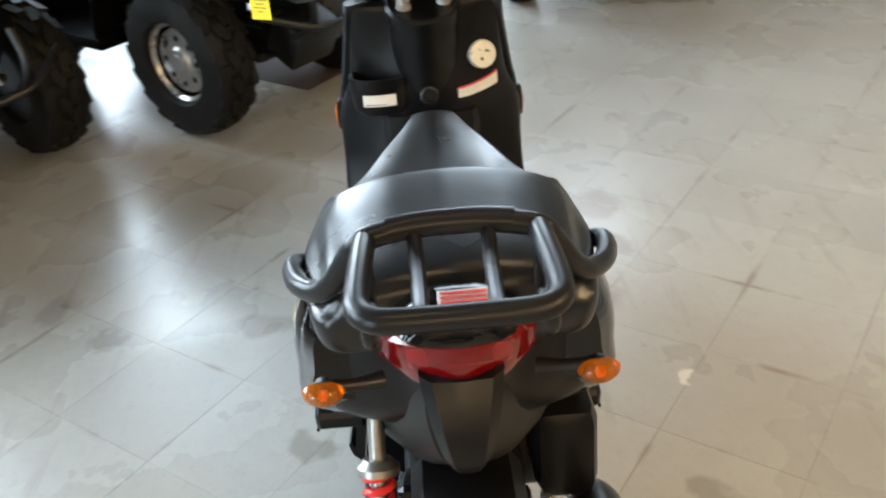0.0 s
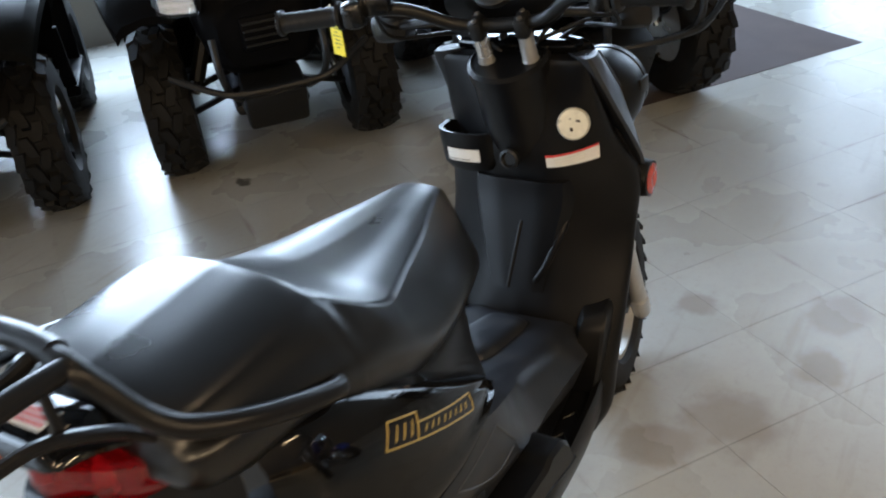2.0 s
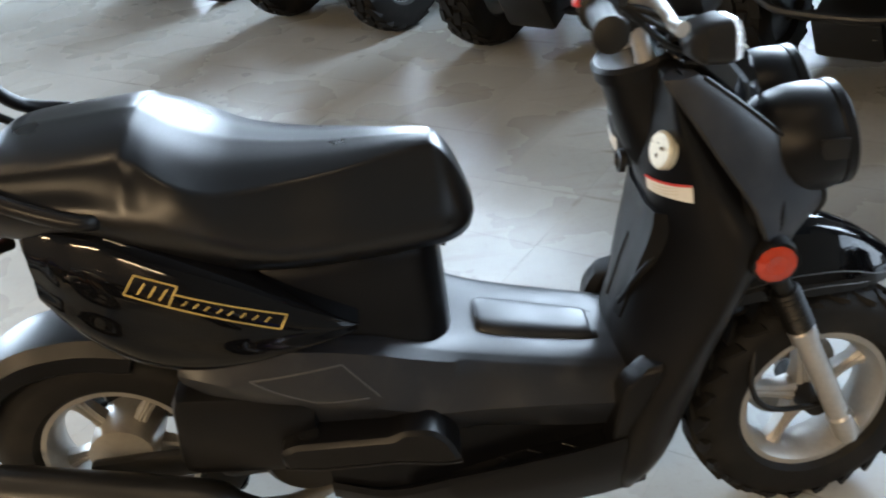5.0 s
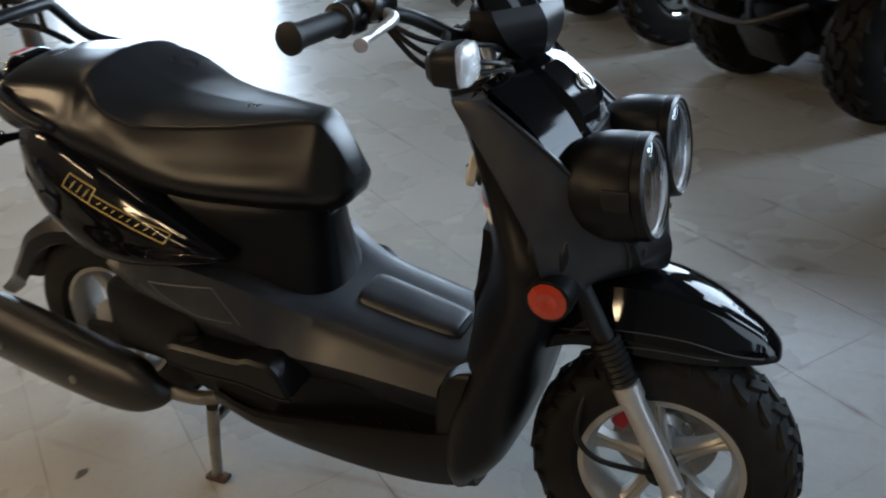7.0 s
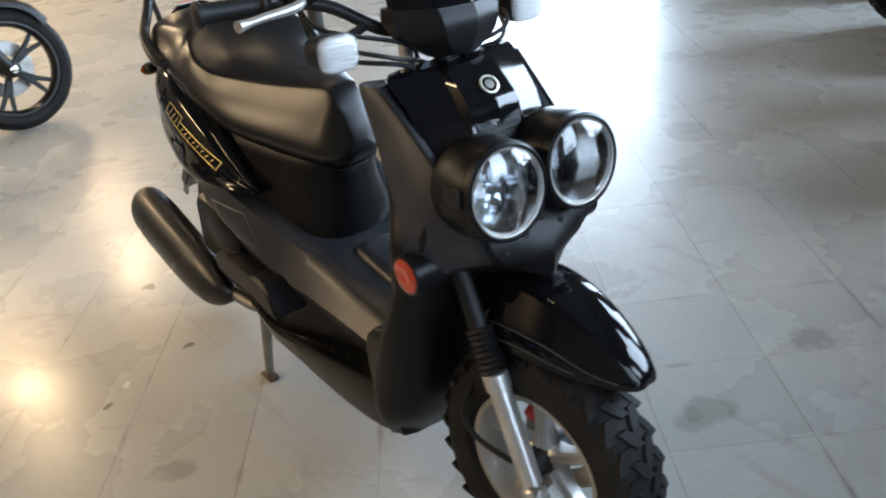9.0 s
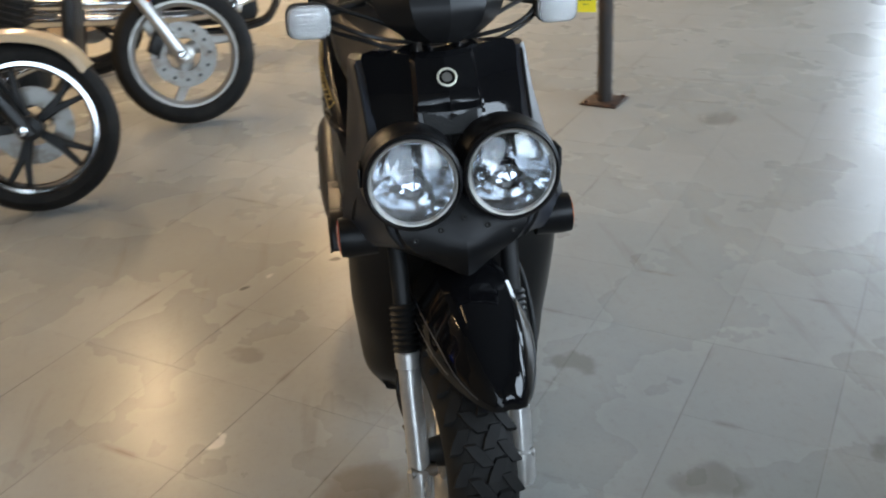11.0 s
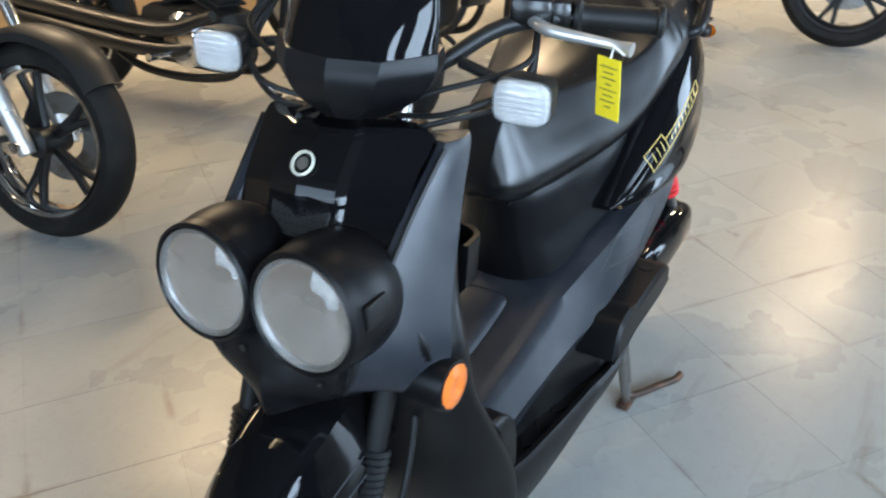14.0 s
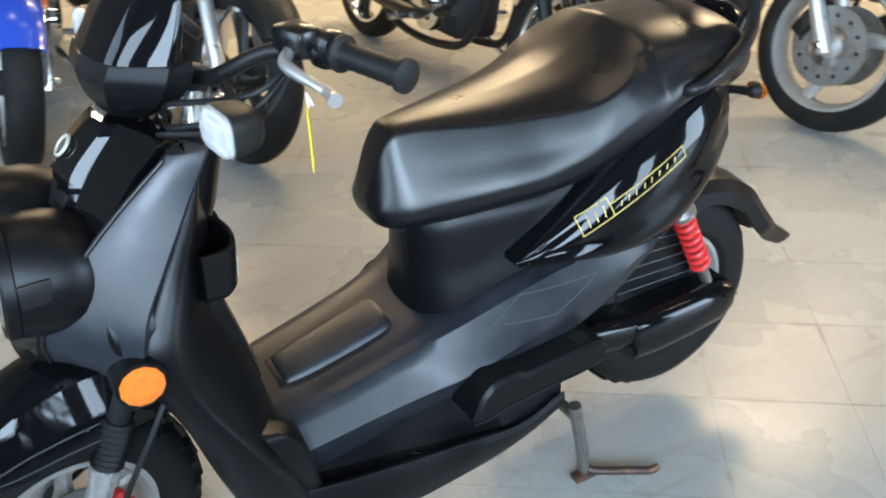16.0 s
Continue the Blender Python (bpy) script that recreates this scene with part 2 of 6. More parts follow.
    for axis, shift in ((ta, 0.17), (tb, 0.02)):
        dot, sub, fold = n.new("ShaderNodeVectorMath"), n.new("ShaderNodeMath"), n.new("ShaderNodeMath")
        dot.operation, sub.operation, fold.operation = "DOT_PRODUCT", "SUBTRACT", "PINGPONG"
        dot.inputs[1].default_value = axis / TS
        sub.inputs[1].default_value, fold.inputs[1].default_value = shift / TS, 0.5
        t.links.new(geo.outputs["Position"], dot.inputs[0])
        t.links.new(dot.outputs["Value"], sub.inputs[0])
        t.links.new(sub.outputs[0], fold.inputs[0])
        lines.append(fold.outputs[0])
    near, edge, patch, both = n.new("ShaderNodeMath"), n.new("ShaderNodeMapRange"), n.new("ShaderNodeMapRange"), n.new("ShaderNodeMath")
    near.operation, both.operation = "MINIMUM", "MULTIPLY"
    t.links.new(lines[0], near.inputs[0])
    t.links.new(lines[1], near.inputs[1])
    edge.inputs["From Min"].default_value, edge.inputs["From Max"].default_value = 0.05, 0.0
    edge.interpolation_type = "SMOOTHSTEP"
    t.links.new(near.outputs[0], edge.inputs["Value"])
    worn = n.new("ShaderNodeTexNoise")
    worn.inputs["Scale"].default_value, worn.inputs["Detail"].default_value = 4.5, 6
    t.links.new(geo.outputs["Position"], worn.inputs["Vector"])
    patch.inputs["From Min"].default_value, patch.inputs["From Max"].default_value, patch.inputs["To Max"].default_value = 0.56, 0.70, 0.6
    t.links.new(worn.outputs["Fac"], patch.inputs["Value"])
    t.links.new(edge.outputs[0], both.inputs[0])
    t.links.new(patch.outputs[0], both.inputs[1])
    drawn, long, streak = n.new("ShaderNodeMapping"), n.new("ShaderNodeTexNoise"), n.new("ShaderNodeMapRange")
    drawn.inputs["Rotation"].default_value, drawn.inputs["Scale"].default_value = (0, 0, 0.5), (1.2, 9.0, 1.0)
    long.inputs["Scale"].default_value, long.inputs["Detail"].default_value = 1.6, 6
    t.links.new(geo.outputs["Position"], drawn.inputs["Vector"])
    t.links.new(drawn.outputs[0], long.inputs["Vector"])
    streak.inputs["From Min"].default_value, streak.inputs["From Max"].default_value, streak.inputs["To Max"].default_value = 0.60, 0.76, 0.45
    t.links.new(long.outputs["Fac"], streak.inputs["Value"])
    rough_edge = n.new("ShaderNodeTexNoise")
    rough_edge.inputs["Scale"].default_value, rough_edge.inputs["Detail"].default_value = 2.3, 8
    t.links.new(geo.outputs["Position"], rough_edge.inputs["Vector"])
    seam, seamed, gap = n.new("ShaderNodeMapRange"), n.new("ShaderNodeMapRange"), n.new("ShaderNodeMath")
    gap.operation = "MULTIPLY"
    seam.inputs["From Min"].default_value, seam.inputs["From Max"].default_value = 0.0065, 0.003
    t.links.new(lines[1], seam.inputs["Value"])
    seamed.inputs["From Min"].default_value, seamed.inputs["From Max"].default_value, seamed.inputs["To Max"].default_value = 0.34, 0.66, 0.5
    t.links.new(rough_edge.outputs["Fac"], seamed.inputs["Value"])
    t.links.new(seam.outputs[0], gap.inputs[0])
    t.links.new(seamed.outputs[0], gap.inputs[1])
    for factor, colour in ((gap.outputs[0], (0.06, 0.052, 0.042)), (both.outputs[0], (0.15, 0.115, 0.08)), (streak.outputs[0], (0.20, 0.17, 0.13))):
        mix = n.new("ShaderNodeMix")
        mix.data_type = "RGBA"
        t.links.new(factor, mix.inputs["Factor"])
        t.links.new(out, mix.inputs["A"])
        mix.inputs["B"].default_value = (*colour, 1)
        out = mix.outputs["Result"]
    t.links.new(out, p.inputs["Base Color"])
    rt, rr = n.new("ShaderNodeTexNoise"), n.new("ShaderNodeMapRange")
    rt.inputs["Scale"].default_value, rt.inputs["Detail"].default_value = 2.2, 8
    t.links.new(geo.outputs["Position"], rt.inputs["Vector"])
    rr.inputs["From Min"].default_value, rr.inputs["From Max"].default_value = 0.3, 0.7
    rr.inputs["To Min"].default_value, rr.inputs["To Max"].default_value = 0.21, 0.36
    t.links.new(rt.outputs["Fac"], rr.inputs["Value"])
    t.links.new(rr.outputs[0], p.inputs["Roughness"])
    return m


FLOOR = floor_material()
GROUT = mat("floor_joint_dirt", (0.25, 0.23, 0.19), 0.8)

from mathutils.bvhtree import BVHTree  # noqa: E402

# ---- building tools ----
def part(name, bm, material, parent=None, label="", smooth=32):
    """Links a bmesh as one mesh object, under parent if given."""
    bmesh.ops.recalc_face_normals(bm, faces=bm.faces)
    for f in bm.faces:
        f.smooth = smooth > 0
    for e in bm.edges:
        if len(e.link_faces) == 2 and e.calc_face_angle(0) > radians(smooth):
            e.smooth = False
    data = bpy.data.meshes.new(name)
    bm.to_mesh(data)
    bm.free()
    data.materials.append(material)
    ob = new(name, data)
    if parent:
        ob.parent = parent
    if label:
        ob["label"] = label
    return ob


def thing(name, label, category, group="", at=None):
    ob = tagged(new(name), label, category, group)
    ob.empty_display_size = 0.1
    if at is not None:
        ob.matrix_world = at
    return ob


def spline(pts, n):
    """n points along a Catmull-Rom curve through pts."""
    p = np.array(pts, float)
    k = len(p)
    ext = np.vstack([2 * p[0] - p[1], p, 2 * p[-1] - p[-2]])
    out = []
    for s in np.linspace(0, k - 1, n):
        i = min(int(s), k - 2)
        f = s - i
        a, b, c, d = ext[i:i + 4]
        out.append(0.5 * (2 * b + (c - a) * f + (2 * a - 5 * b + 4 * c - d) * f * f + (3 * b - a - 3 * c + d) * f ** 3))
    return np.array(out)


def skin(bm, rings, closed=True, caps=True):
    """Faces between rings of equal length."""
    vs = [[bm.verts.new(q) for q in r] for r in rings]
    n = len(vs[0])
    for a, b in zip(vs, vs[1:]):
        for j in range(n if closed else n - 1):
            k = (j + 1) % n
            try:
                bm.faces.new((a[j], a[k], b[k], b[j]))
            except ValueError:
                pass
    if caps and closed:
        for r in (vs[0], vs[-1]):
            try:
                bm.faces.new(r)
            except ValueError:
                pass
    return vs


def loft(stations, axis="x", nu=24, nv=20, bm=None, keep=False, creased=False):
    """A body with mirror symmetry in y. Stations: (place on the axis, half outline from the top middle round to the bottom middle), the outline
    as (y, z) pairs along x, or as (x, y) pairs along z."""
    bm = bm or bmesh.new()
    at = np.array([s[0] for s in stations], float)
    outl = np.array([s[1] for s in stations], float)
    if not keep:
        flat = spline(np.hstack([at[:, None], outl.reshape(len(at), -1)]), nu)
    else:
        flat = np.hstack([at[:, None], outl.reshape(len(at), -1)])
    rings = []
    for row in flat:
        half = row[1:].reshape(-1, 2)
        if creased:
            half = np.vstack([half[:-1] * (1 - f) + half[1:] * f for f in (0, 1 / 3, 2 / 3)]).reshape(3, -1, 2).transpose(1, 0, 2).reshape(-1, 2)
            half = np.vstack([half, row[-2:]])
        else:
            half = spline(half, nv)
        if axis == "x":
            half[:, 0] = np.maximum(half[:, 0], 0)
            ring = [(row[0], y, z) for y, z in half] + [(row[0], -y, z) for y, z in half[-2:0:-1]]
        else:
            half[:, 1] = np.maximum(half[:, 1], 0)
            ring = [(x, y, row[0]) for x, y in half] + [(x, -y, row[0]) for x, y in half[-2:0:-1]]
        rings.append(ring)
    skin(bm, rings)
    bmesh.ops.remove_doubles(bm, verts=bm.verts, dist=0.0004)
    return bm


def tube(pts, r, n=10, steps=None, bm=None, caps=True):
    """A round bar along a curve; r may be a number or one radius a point."""
    bm = bm or bmesh.new()
    pts = [Vector(p) for p in pts]
    rad = [r] * len(pts) if isinstance(r, (int, float)) else list(r)
    if steps:
        both = spline([(*p, q) for p, q in zip(pts, rad)], steps)
        pts, rad = [Vector(b[:3]) for b in both], [float(b[3]) for b in both]
    rings, side = [], None
    for i, p in enumerate(pts):
        d = (pts[min(i + 1, len(pts) - 1)] - pts[max(i - 1, 0)]).normalized()
        if side is None:
            side = d.orthogonal().normalized()
        side = (side - d * side.dot(d)).normalized()
        up = d.cross(side)
        rings.append([p + (side * math.cos(a) + up * math.sin(a)) * rad[i] for a in (2 * math.pi * k / n for k in range(n))])
    skin(bm, rings, caps=caps)
    return bm


def lathe(profile, centre, axis, n=32, bm=None, closed=False):
    """A turned body: profile of (along the axis, radius)."""
    bm = bm or bmesh.new()
    a = Vector(axis).normalized()
    s = a.orthogonal().normalized()
    u = a.cross(s)
    rings = [[Vector(centre) + a * h + (s * math.cos(q) + u * math.sin(q)) * max(r, 0.0005) for q in (2 * math.pi * k / n for k in range(n))] for h, r in profile]
    if closed:
        rings.append(rings[0])
    skin(bm, rings, caps=not closed)
    if closed:
        bmesh.ops.remove_doubles(bm, verts=bm.verts, dist=1e-5)
    return bm


def box(at, size, m=None, bevel=0.006, bm=None, segs=2):
    """A bevelled block: its middle, its size, and a turn."""
    own = bmesh.new()
    bmesh.ops.create_cube(own, size=1)
    bmesh.ops.transform(own, matrix=Matrix.Diagonal((*size, 1)), verts=own.verts)
    if bevel:
        bmesh.ops.bevel(own, geom=own.edges[:], offset=min(bevel, min(size) * 0.45), segments=segs, affect="EDGES", profile=0.5)
    bmesh.ops.transform(own, matrix=Matrix.Translation(at) @ (m or Matrix()), verts=own.verts)
    return join(bm, own)


def join(bm, other):
    if bm is None:
        return other
    data = bpy.data.meshes.new("tmp")
    other.to_mesh(data)
    other.free()
    bm.from_mesh(data)
    bpy.data.meshes.remove(data)
    return bm


def plate(outline, thick, m, bevel=0.002, bm=None):
    """A flat piece: outline of (a, b) in the plane of m, of that thickness."""
    own = bmesh.new()
    f = own.faces.new([own.verts.new((a, b, 0)) for a, b in outline])
    g = bmesh.ops.extrude_face_region(own, geom=[f])
    bmesh.ops.translate(own, vec=(0, 0, thick), verts=[v for v in g["geom"] if isinstance(v, bmesh.types.BMVert)])
    if bevel:
        bmesh.ops.bevel(own, geom=own.edges[:], offset=bevel, segments=1, affect="EDGES")
    bmesh.ops.transform(own, matrix=m, verts=own.verts)
    return join(bm, own)


def frame_of(at, x, y):
    """A pose with its first axis along x and second near y."""
    x = Vector(x).normalized()
    z = x.cross(Vector(y)).normalized()
    y = z.cross(x)
    return Matrix.Translation(at) @ Matrix((x, y, z)).transposed().to_4x4()


def turned(bm, m):
    bmesh.ops.transform(bm, matrix=m, verts=bm.verts)
    return bm


def bent(bm, fn):
    for v in bm.verts:
        v.co = fn(v.co)
    return bm


def squared(bm, c, sy, sz, k=4.0):
    """Squares off a turned body whose axis runs along x through c."""
    def fn(v):
        y, z = v.y - c.y, v.z - c.z
        r = math.hypot(y, z) or 1e-9
        g = (abs(y / r) ** k + abs(z / r) ** k) ** (-1 / k)
        return Vector((v.x, c.y + y * g * sy, c.z + z * g * sz))
    return bent(bm, fn)


def surface(bm):
    return BVHTree.FromBMesh(bm)


def onto(tree, pts, ahead, lift=0.001):
    """Points cast along a direction onto a surface, a little proud of it."""
    d, out = Vector(ahead).normalized(), []
    for p in pts:
        hit = tree.ray_cast(Vector(p), d)[0]
        if hit is not None:
            out.append(hit - d * lift)
    return out


def slab(name, u0, u1, v0, v1, z0, z1, material, label="", bevel=0.0):
    bm = box(uv((u0 + u1) / 2, (v0 + v1) / 2, (z0 + z1) / 2), (abs(u1 - u0), abs(v1 - v0), z1 - z0), Matrix.Rotation(BA, 4, "Z"), bevel)
    return tagged(part(name, bm, material, None, label, 20), "", "", "", "structure")


u0, u1, v0, v1 = ROOM
floor = slab("floor", u0 - 0.3, u1 + 0.3, v0 - 0.3, v1 + 0.3, -0.2, -0.0012, GROUT, "pale grey worn tile floor with dark joints")
slab("wall_south", u0 - 0.2, u1 + 0.2, v0 - 0.2, v0, -0.004, CEIL, SOUTHW, "dark panelled wall behind the motorcycles")
slab("baseboard", u0, u1, v0 + 0.002, v0 + 0.03, -0.003, 0.55, TANW, "tan wooden kick board along the wall")
EV0, EV1, ET = 2.0, 4.8, 3.95
slab("wall_east", u1, u1 + 0.2, v0, EV0, -0.004, CEIL, WALLM, "cream painted end wall beside the glazed entrance")
slab("wall_east_far", u1, u1 + 0.2, EV1, v1, -0.004, CEIL, WALLM, "cream painted end wall beside the glazed entrance")
slab("wall_east_head", u1, u1 + 0.2, EV0, EV1, ET, CEIL, WALLM, "cream wall over the glazed entrance")
entrance = tagged(new("door_1"), "tall glazed entrance in a dark metal frame", "", "", "structure")
for v, w in ((EV0 + 0.03, 0.06), ((EV0 + EV1) / 2, 0.06), (EV1 - 0.03, 0.06)):
    part("door_frame", box(uv(u1 + 0.1, v, ET / 2), (0.08, w, ET), Matrix.Rotation(BA, 4, "Z"), 0.004), FRAMEM, entrance)
for z in (0.03, 2.3, ET - 0.03):
    part("door_rail", box(uv(u1 + 0.1, (EV0 + EV1) / 2, z), (0.07, EV1 - EV0 - 0.12, 0.06), Matrix.Rotation(BA, 4, "Z"), 0.004), FRAMEM, entrance)
glass = part("pane", box(uv(u1 + 0.1, (EV0 + EV1) / 2, ET / 2), (0.008, EV1 - EV0 - 0.12, ET - 0.1), Matrix.Rotation(BA, 4, "Z"), 0), PANE, entrance)
glass.visible_shadow = False
slab("ceiling", u0 - 0.2, u1 + 0.2, v0 - 0.2, v1 + 0.2, CEIL, CEIL + 0.2, CEILM, "plain off-white ceiling")
# the glazed wall: piers, sill and head round four windows
edges = [u0] + [e for u, w, _ in WINDOWS for e in (u - w / 2, u + w / 2)] + [u1]
wall_north = slab("wall_north", u0 - 0.2, u1 + 0.2, v1, v1 + 0.2, WT, CEIL, WALLM, "cream wall over the shop windows")
tagged(slab("wall_north_sill", u0 - 0.2, u1 + 0.2, v1, v1 + 0.2, -0.004, WB, WALLM), "low wall under the shop windows")
# unseen piers; the one between windows 2 and 3 is added to block daylight
for a, b in zip(edges[::2], edges[1::2]):
    tagged(slab("wall_north_pier", a, b, v1, v1 + 0.2, WB, WT, WALLM), "unseen wall pier between shop windows")
for k, (u, w, _) in enumerate(WINDOWS):
    win = tagged(new(f"window_{k + 1}"), "large shop window in a dark metal frame", "", "", "structure")
    bm = None
    for a, b, c, d in ((-w / 2, -w / 2 + 0.06, WB, WT), (w / 2 - 0.06, w / 2, WB, WT), (-0.03, 0.03, WB, WT)):
        bm = box(uv(u + (a + b) / 2, v1 + 0.1, (c + d) / 2), (b - a, 0.08, d - c), Matrix.Rotation(BA, 4, "Z"), 0.004, bm)
    for z in (WB + 0.03, WT - 0.03):
        bm = box(uv(u, v1 + 0.1, z), (w - 0.12, 0.07, 0.06), Matrix.Rotation(BA, 4, "Z"), 0.004, bm)
    part("window_frame", bm, FRAMEM, win)
    pane = part("pane", box(uv(u, v1 + 0.1, (WB + WT) / 2), (w - 0.12, 0.008, WT - WB - 0.12), Matrix.Rotation(BA, 4, "Z"), 0), PANE, win)
    pane.visible_shadow = False
# the end wall with its open loading door
DV0, DV1, DT = -0.2, 3.4, 3.95
tagged(slab("wall_west", u0 - 0.2, u0, v0, DV0, -0.004, CEIL, WALLM), "cream end wall beside the loading door")
tagged(slab("wall_west_far", u0 - 0.2, u0, DV1, v1, -0.004, CEIL, WALLM), "cream end wall beside the loading door")
tagged(slab("wall_west_head", u0 - 0.2, u0, DV0, DV1, DT, CEIL, WALLM), "cream wall over the loading door")
# the tube lights
for u, v, h in TUBES:
    lamp = thing("ceiling_light", "ceiling tube light in a white tray", "ceiling light", "ceiling lights")
    part("tray", box(uv(u, v, h + 0.125), (1.3, 0.22, 0.07), Matrix.Rotation(BA, 4, "Z"), 0.01), CEILM, lamp)
    for s in (-0.055, 0.055):
        part("tube", tube([uv(u - 0.58, v + s, h + 0.06), uv(u + 0.58, v + s, h + 0.06)], 0.018, 10), GLOW, lamp)
    if h < 4:
        for e in (-0.5, 0.5):
            part("hanger", tube([uv(u + e, v, h + 0.15), uv(u + e, v, CEIL)], 0.006, 6), DARK, lamp)

# ---- the scooter ----
scooter = thing("scooter", "black motor scooter with twin round headlights standing on its centre stand", "scooter")
PIVOT, FA, RA = Vector((1.298, -0.008, 0.234)), Vector((1.270, -0.040, 0.232)), Vector((0.0, 0, 0.296))      # front and rear axles; the stand lifts the rear wheel
STEER_AXIS = Vector((-0.393, 0, 0.92)).normalized()
STEER = Matrix.Translation(PIVOT) @ Matrix.Rotation(radians(8), 4, STEER_AXIS) @ Matrix.Translation(-PIVOT)


def S(name, bm, material, label="", parent=None, steer=False, smooth=32):
    if steer:
        turned(bm, STEER)
    return part(name, bm, material, parent or scooter, label, smooth)


def tyre_mesh(c, R, rim, hw, depth=0.008, axis=(0, 1, 0)):
    """A tyre's carcass about the axis through c."""
    prof = [(-hw * 0.72, rim), (-hw * 0.95, rim + 0.012), (-hw, (R + rim) / 2), (-hw * 0.9, R - 0.028), (-hw * 0.62, R - 0.012), (-hw * 0.3, R - depth),
            (0, R - depth + 0.001)]
    prof += [(-h, r) for h, r in prof[-2::-1]]
    return lathe(prof, c, axis, 56, closed=True)


def tread(tyre, c, R, hw, blocks, rows=2, depth=0.008, turn=None, skewed=0.3, reach=1.0):
    """Tread blocks, each an object under its tyre; alike blocks share one mesh."""
    a, s = Vector((0, 1, 0)), Vector((1, 0, 0))
    u = a.cross(s)
    shapes = {}
    for row in range(-rows, rows):
        w, ln = hw / rows * 0.42, math.pi * R / blocks * 0.76
        bm, vs = bmesh.new(), []
        skew = skewed * (1 if row % 2 else -1)
        for e, g in ((depth * -0.6, 1.0), (depth, 0.86)):
            vs.append([bm.verts.new((i * ln * g, j * w * g + i * ln * g * skew, e)) for i, j in ((-1, -1), (0.1, -1.1), (1, -0.8), (1, 1), (-0.1, 1.1), (-1, 0.8))])
        bm.faces.new(vs[1])
        for i in range(6):
            bm.faces.new((vs[0][i], vs[0][(i + 1) % 6], vs[1][(i + 1) % 6], vs[1][i]))
        bmesh.ops.recalc_face_normals(bm, faces=bm.faces)
        shapes[row] = bpy.data.meshes.new("tread_block")
        bm.to_mesh(shapes[row])
        bm.free()
        shapes[row].materials.append(RUBBER)
    for k in range(blocks):
        for row in range(-rows, rows):
            q = 2 * math.pi * (k + (0.5 if row % 2 else 0)) / blocks
            h = (row + 0.5) / rows * hw * 0.88
            if abs(h) > reach * hw:
                continue
            d = s * math.cos(q) + u * math.sin(q)
            tilt = math.copysign(0.62, h) * (abs(h) / hw) ** 1.5
            n = (d * math.cos(tilt) + a * math.sin(tilt)).normalized()
            p = Vector(c) + a * h + d * (R - depth - (abs(h) / hw) ** 2.4 * 0.028)
            tang = a.cross(d)
            m = Matrix.Translation(p) @ Matrix((tang, n.cross(tang), n)).transposed().to_4x4()
            ob = new("tread_block", shapes[row])
            ob.parent = tyre
            ob.matrix_basis = turn @ m if turn else m


def rim_mesh(c, rim, hw, axis=(0, 1, 0)):
    prof = [(-hw, rim + 0.004), (-hw, rim - 0.010), (-hw * 0.7, rim - 0.020), (0, rim - 0.026), (hw * 0.7, rim - 0.020), (hw, rim - 0.010), (hw, rim + 0.004),
            (hw * 0.6, rim - 0.004), (0, rim - 0.012), (-hw * 0.6, rim - 0.004)]
    return lathe(prof, c, axis, 56, closed=True)


def cast_spoke(c, ang, r0, r1, w0, w1, thick, axis=(0, 1, 0), lean=0.0):
    a = Vector(axis).normalized()
    s = a.orthogonal().normalized()
    u = a.cross(s)
    d = s * math.cos(ang) + u * math.sin(ang)
    d2 = s * math.cos(ang + lean) + u * math.sin(ang + lean)
    t0, t1 = a.cross(d), a.cross(d2)
    bm = bmesh.new()
    rings = []
    for d_, t_, r, w in ((d, t0, r0, w0), ((d + d2).normalized(), (t0 + t1).normalized(), (r0 + r1) / 2, (w0 + w1) / 2), (d2, t1, r1, w1)):
        p = Vector(c) + d_ * r
        rings.append([p + t_ * w * x + a * thick * y for x, y in ((-1, -0.55), (-0.6, -1), (0.6, -1), (1, -0.55), (1, 0.55), (0.6, 1), (-0.6, 1), (-1, 0.55))])
    skin(bm, rings)
    return bm


def spoke_body(c, ang, r0, r1):
    """A cast spoke: broad at the hub, waisted, spreading into the rim, with a raised spine."""
    d, up = Vector((math.cos(ang), 0, math.sin(ang))), Vector((0, 1, 0))
    side = up.cross(d)
    bm, rings = bmesh.new(), []
    for f, w, h in ((0.0, 0.020, 0.030), (0.25, 0.0135, 0.024), (0.5, 0.0115, 0.020), (0.75, 0.0125, 0.018), (0.92, 0.018, 0.020), (1.0, 0.030, 0.024)):
        p = Vector(c) + d * (r0 + (r1 - r0) * f)
        rings.append([p + side * w * x + up * h * y for x, y in ((-1, -0.6), (-0.55, -0.85), (-0.25, -0.8), (0, -1), (0.25, -0.8), (0.55, -0.85), (1, -0.6), (1, 0.6), (0.55, 0.85), (0, 1), (-0.55, 0.85), (-1, 0.6))])
    skin(bm, rings)
    return bm


# front wheel, fork and fender turn with the bars
ft = S("front_tyre", tyre_mesh(FA, 0.237, 0.143, 0.060), RUBBER, "knobbly front tyre with dusty tread", steer=True)
tread(ft, FA, 0.236, 0.060, 26, 2, 0.006, STEER, 0.6)
fw = S("front_wheel", rim_mesh(FA, 0.145, 0.046), RIM, "silver cast five-spoke wheel", steer=True)
for k in range(5):
    q = 2 * math.pi * k / 5 + 0.42
    S("spoke", spoke_body(FA, q, 0.026, 0.130), RIM, parent=fw, steer=True)
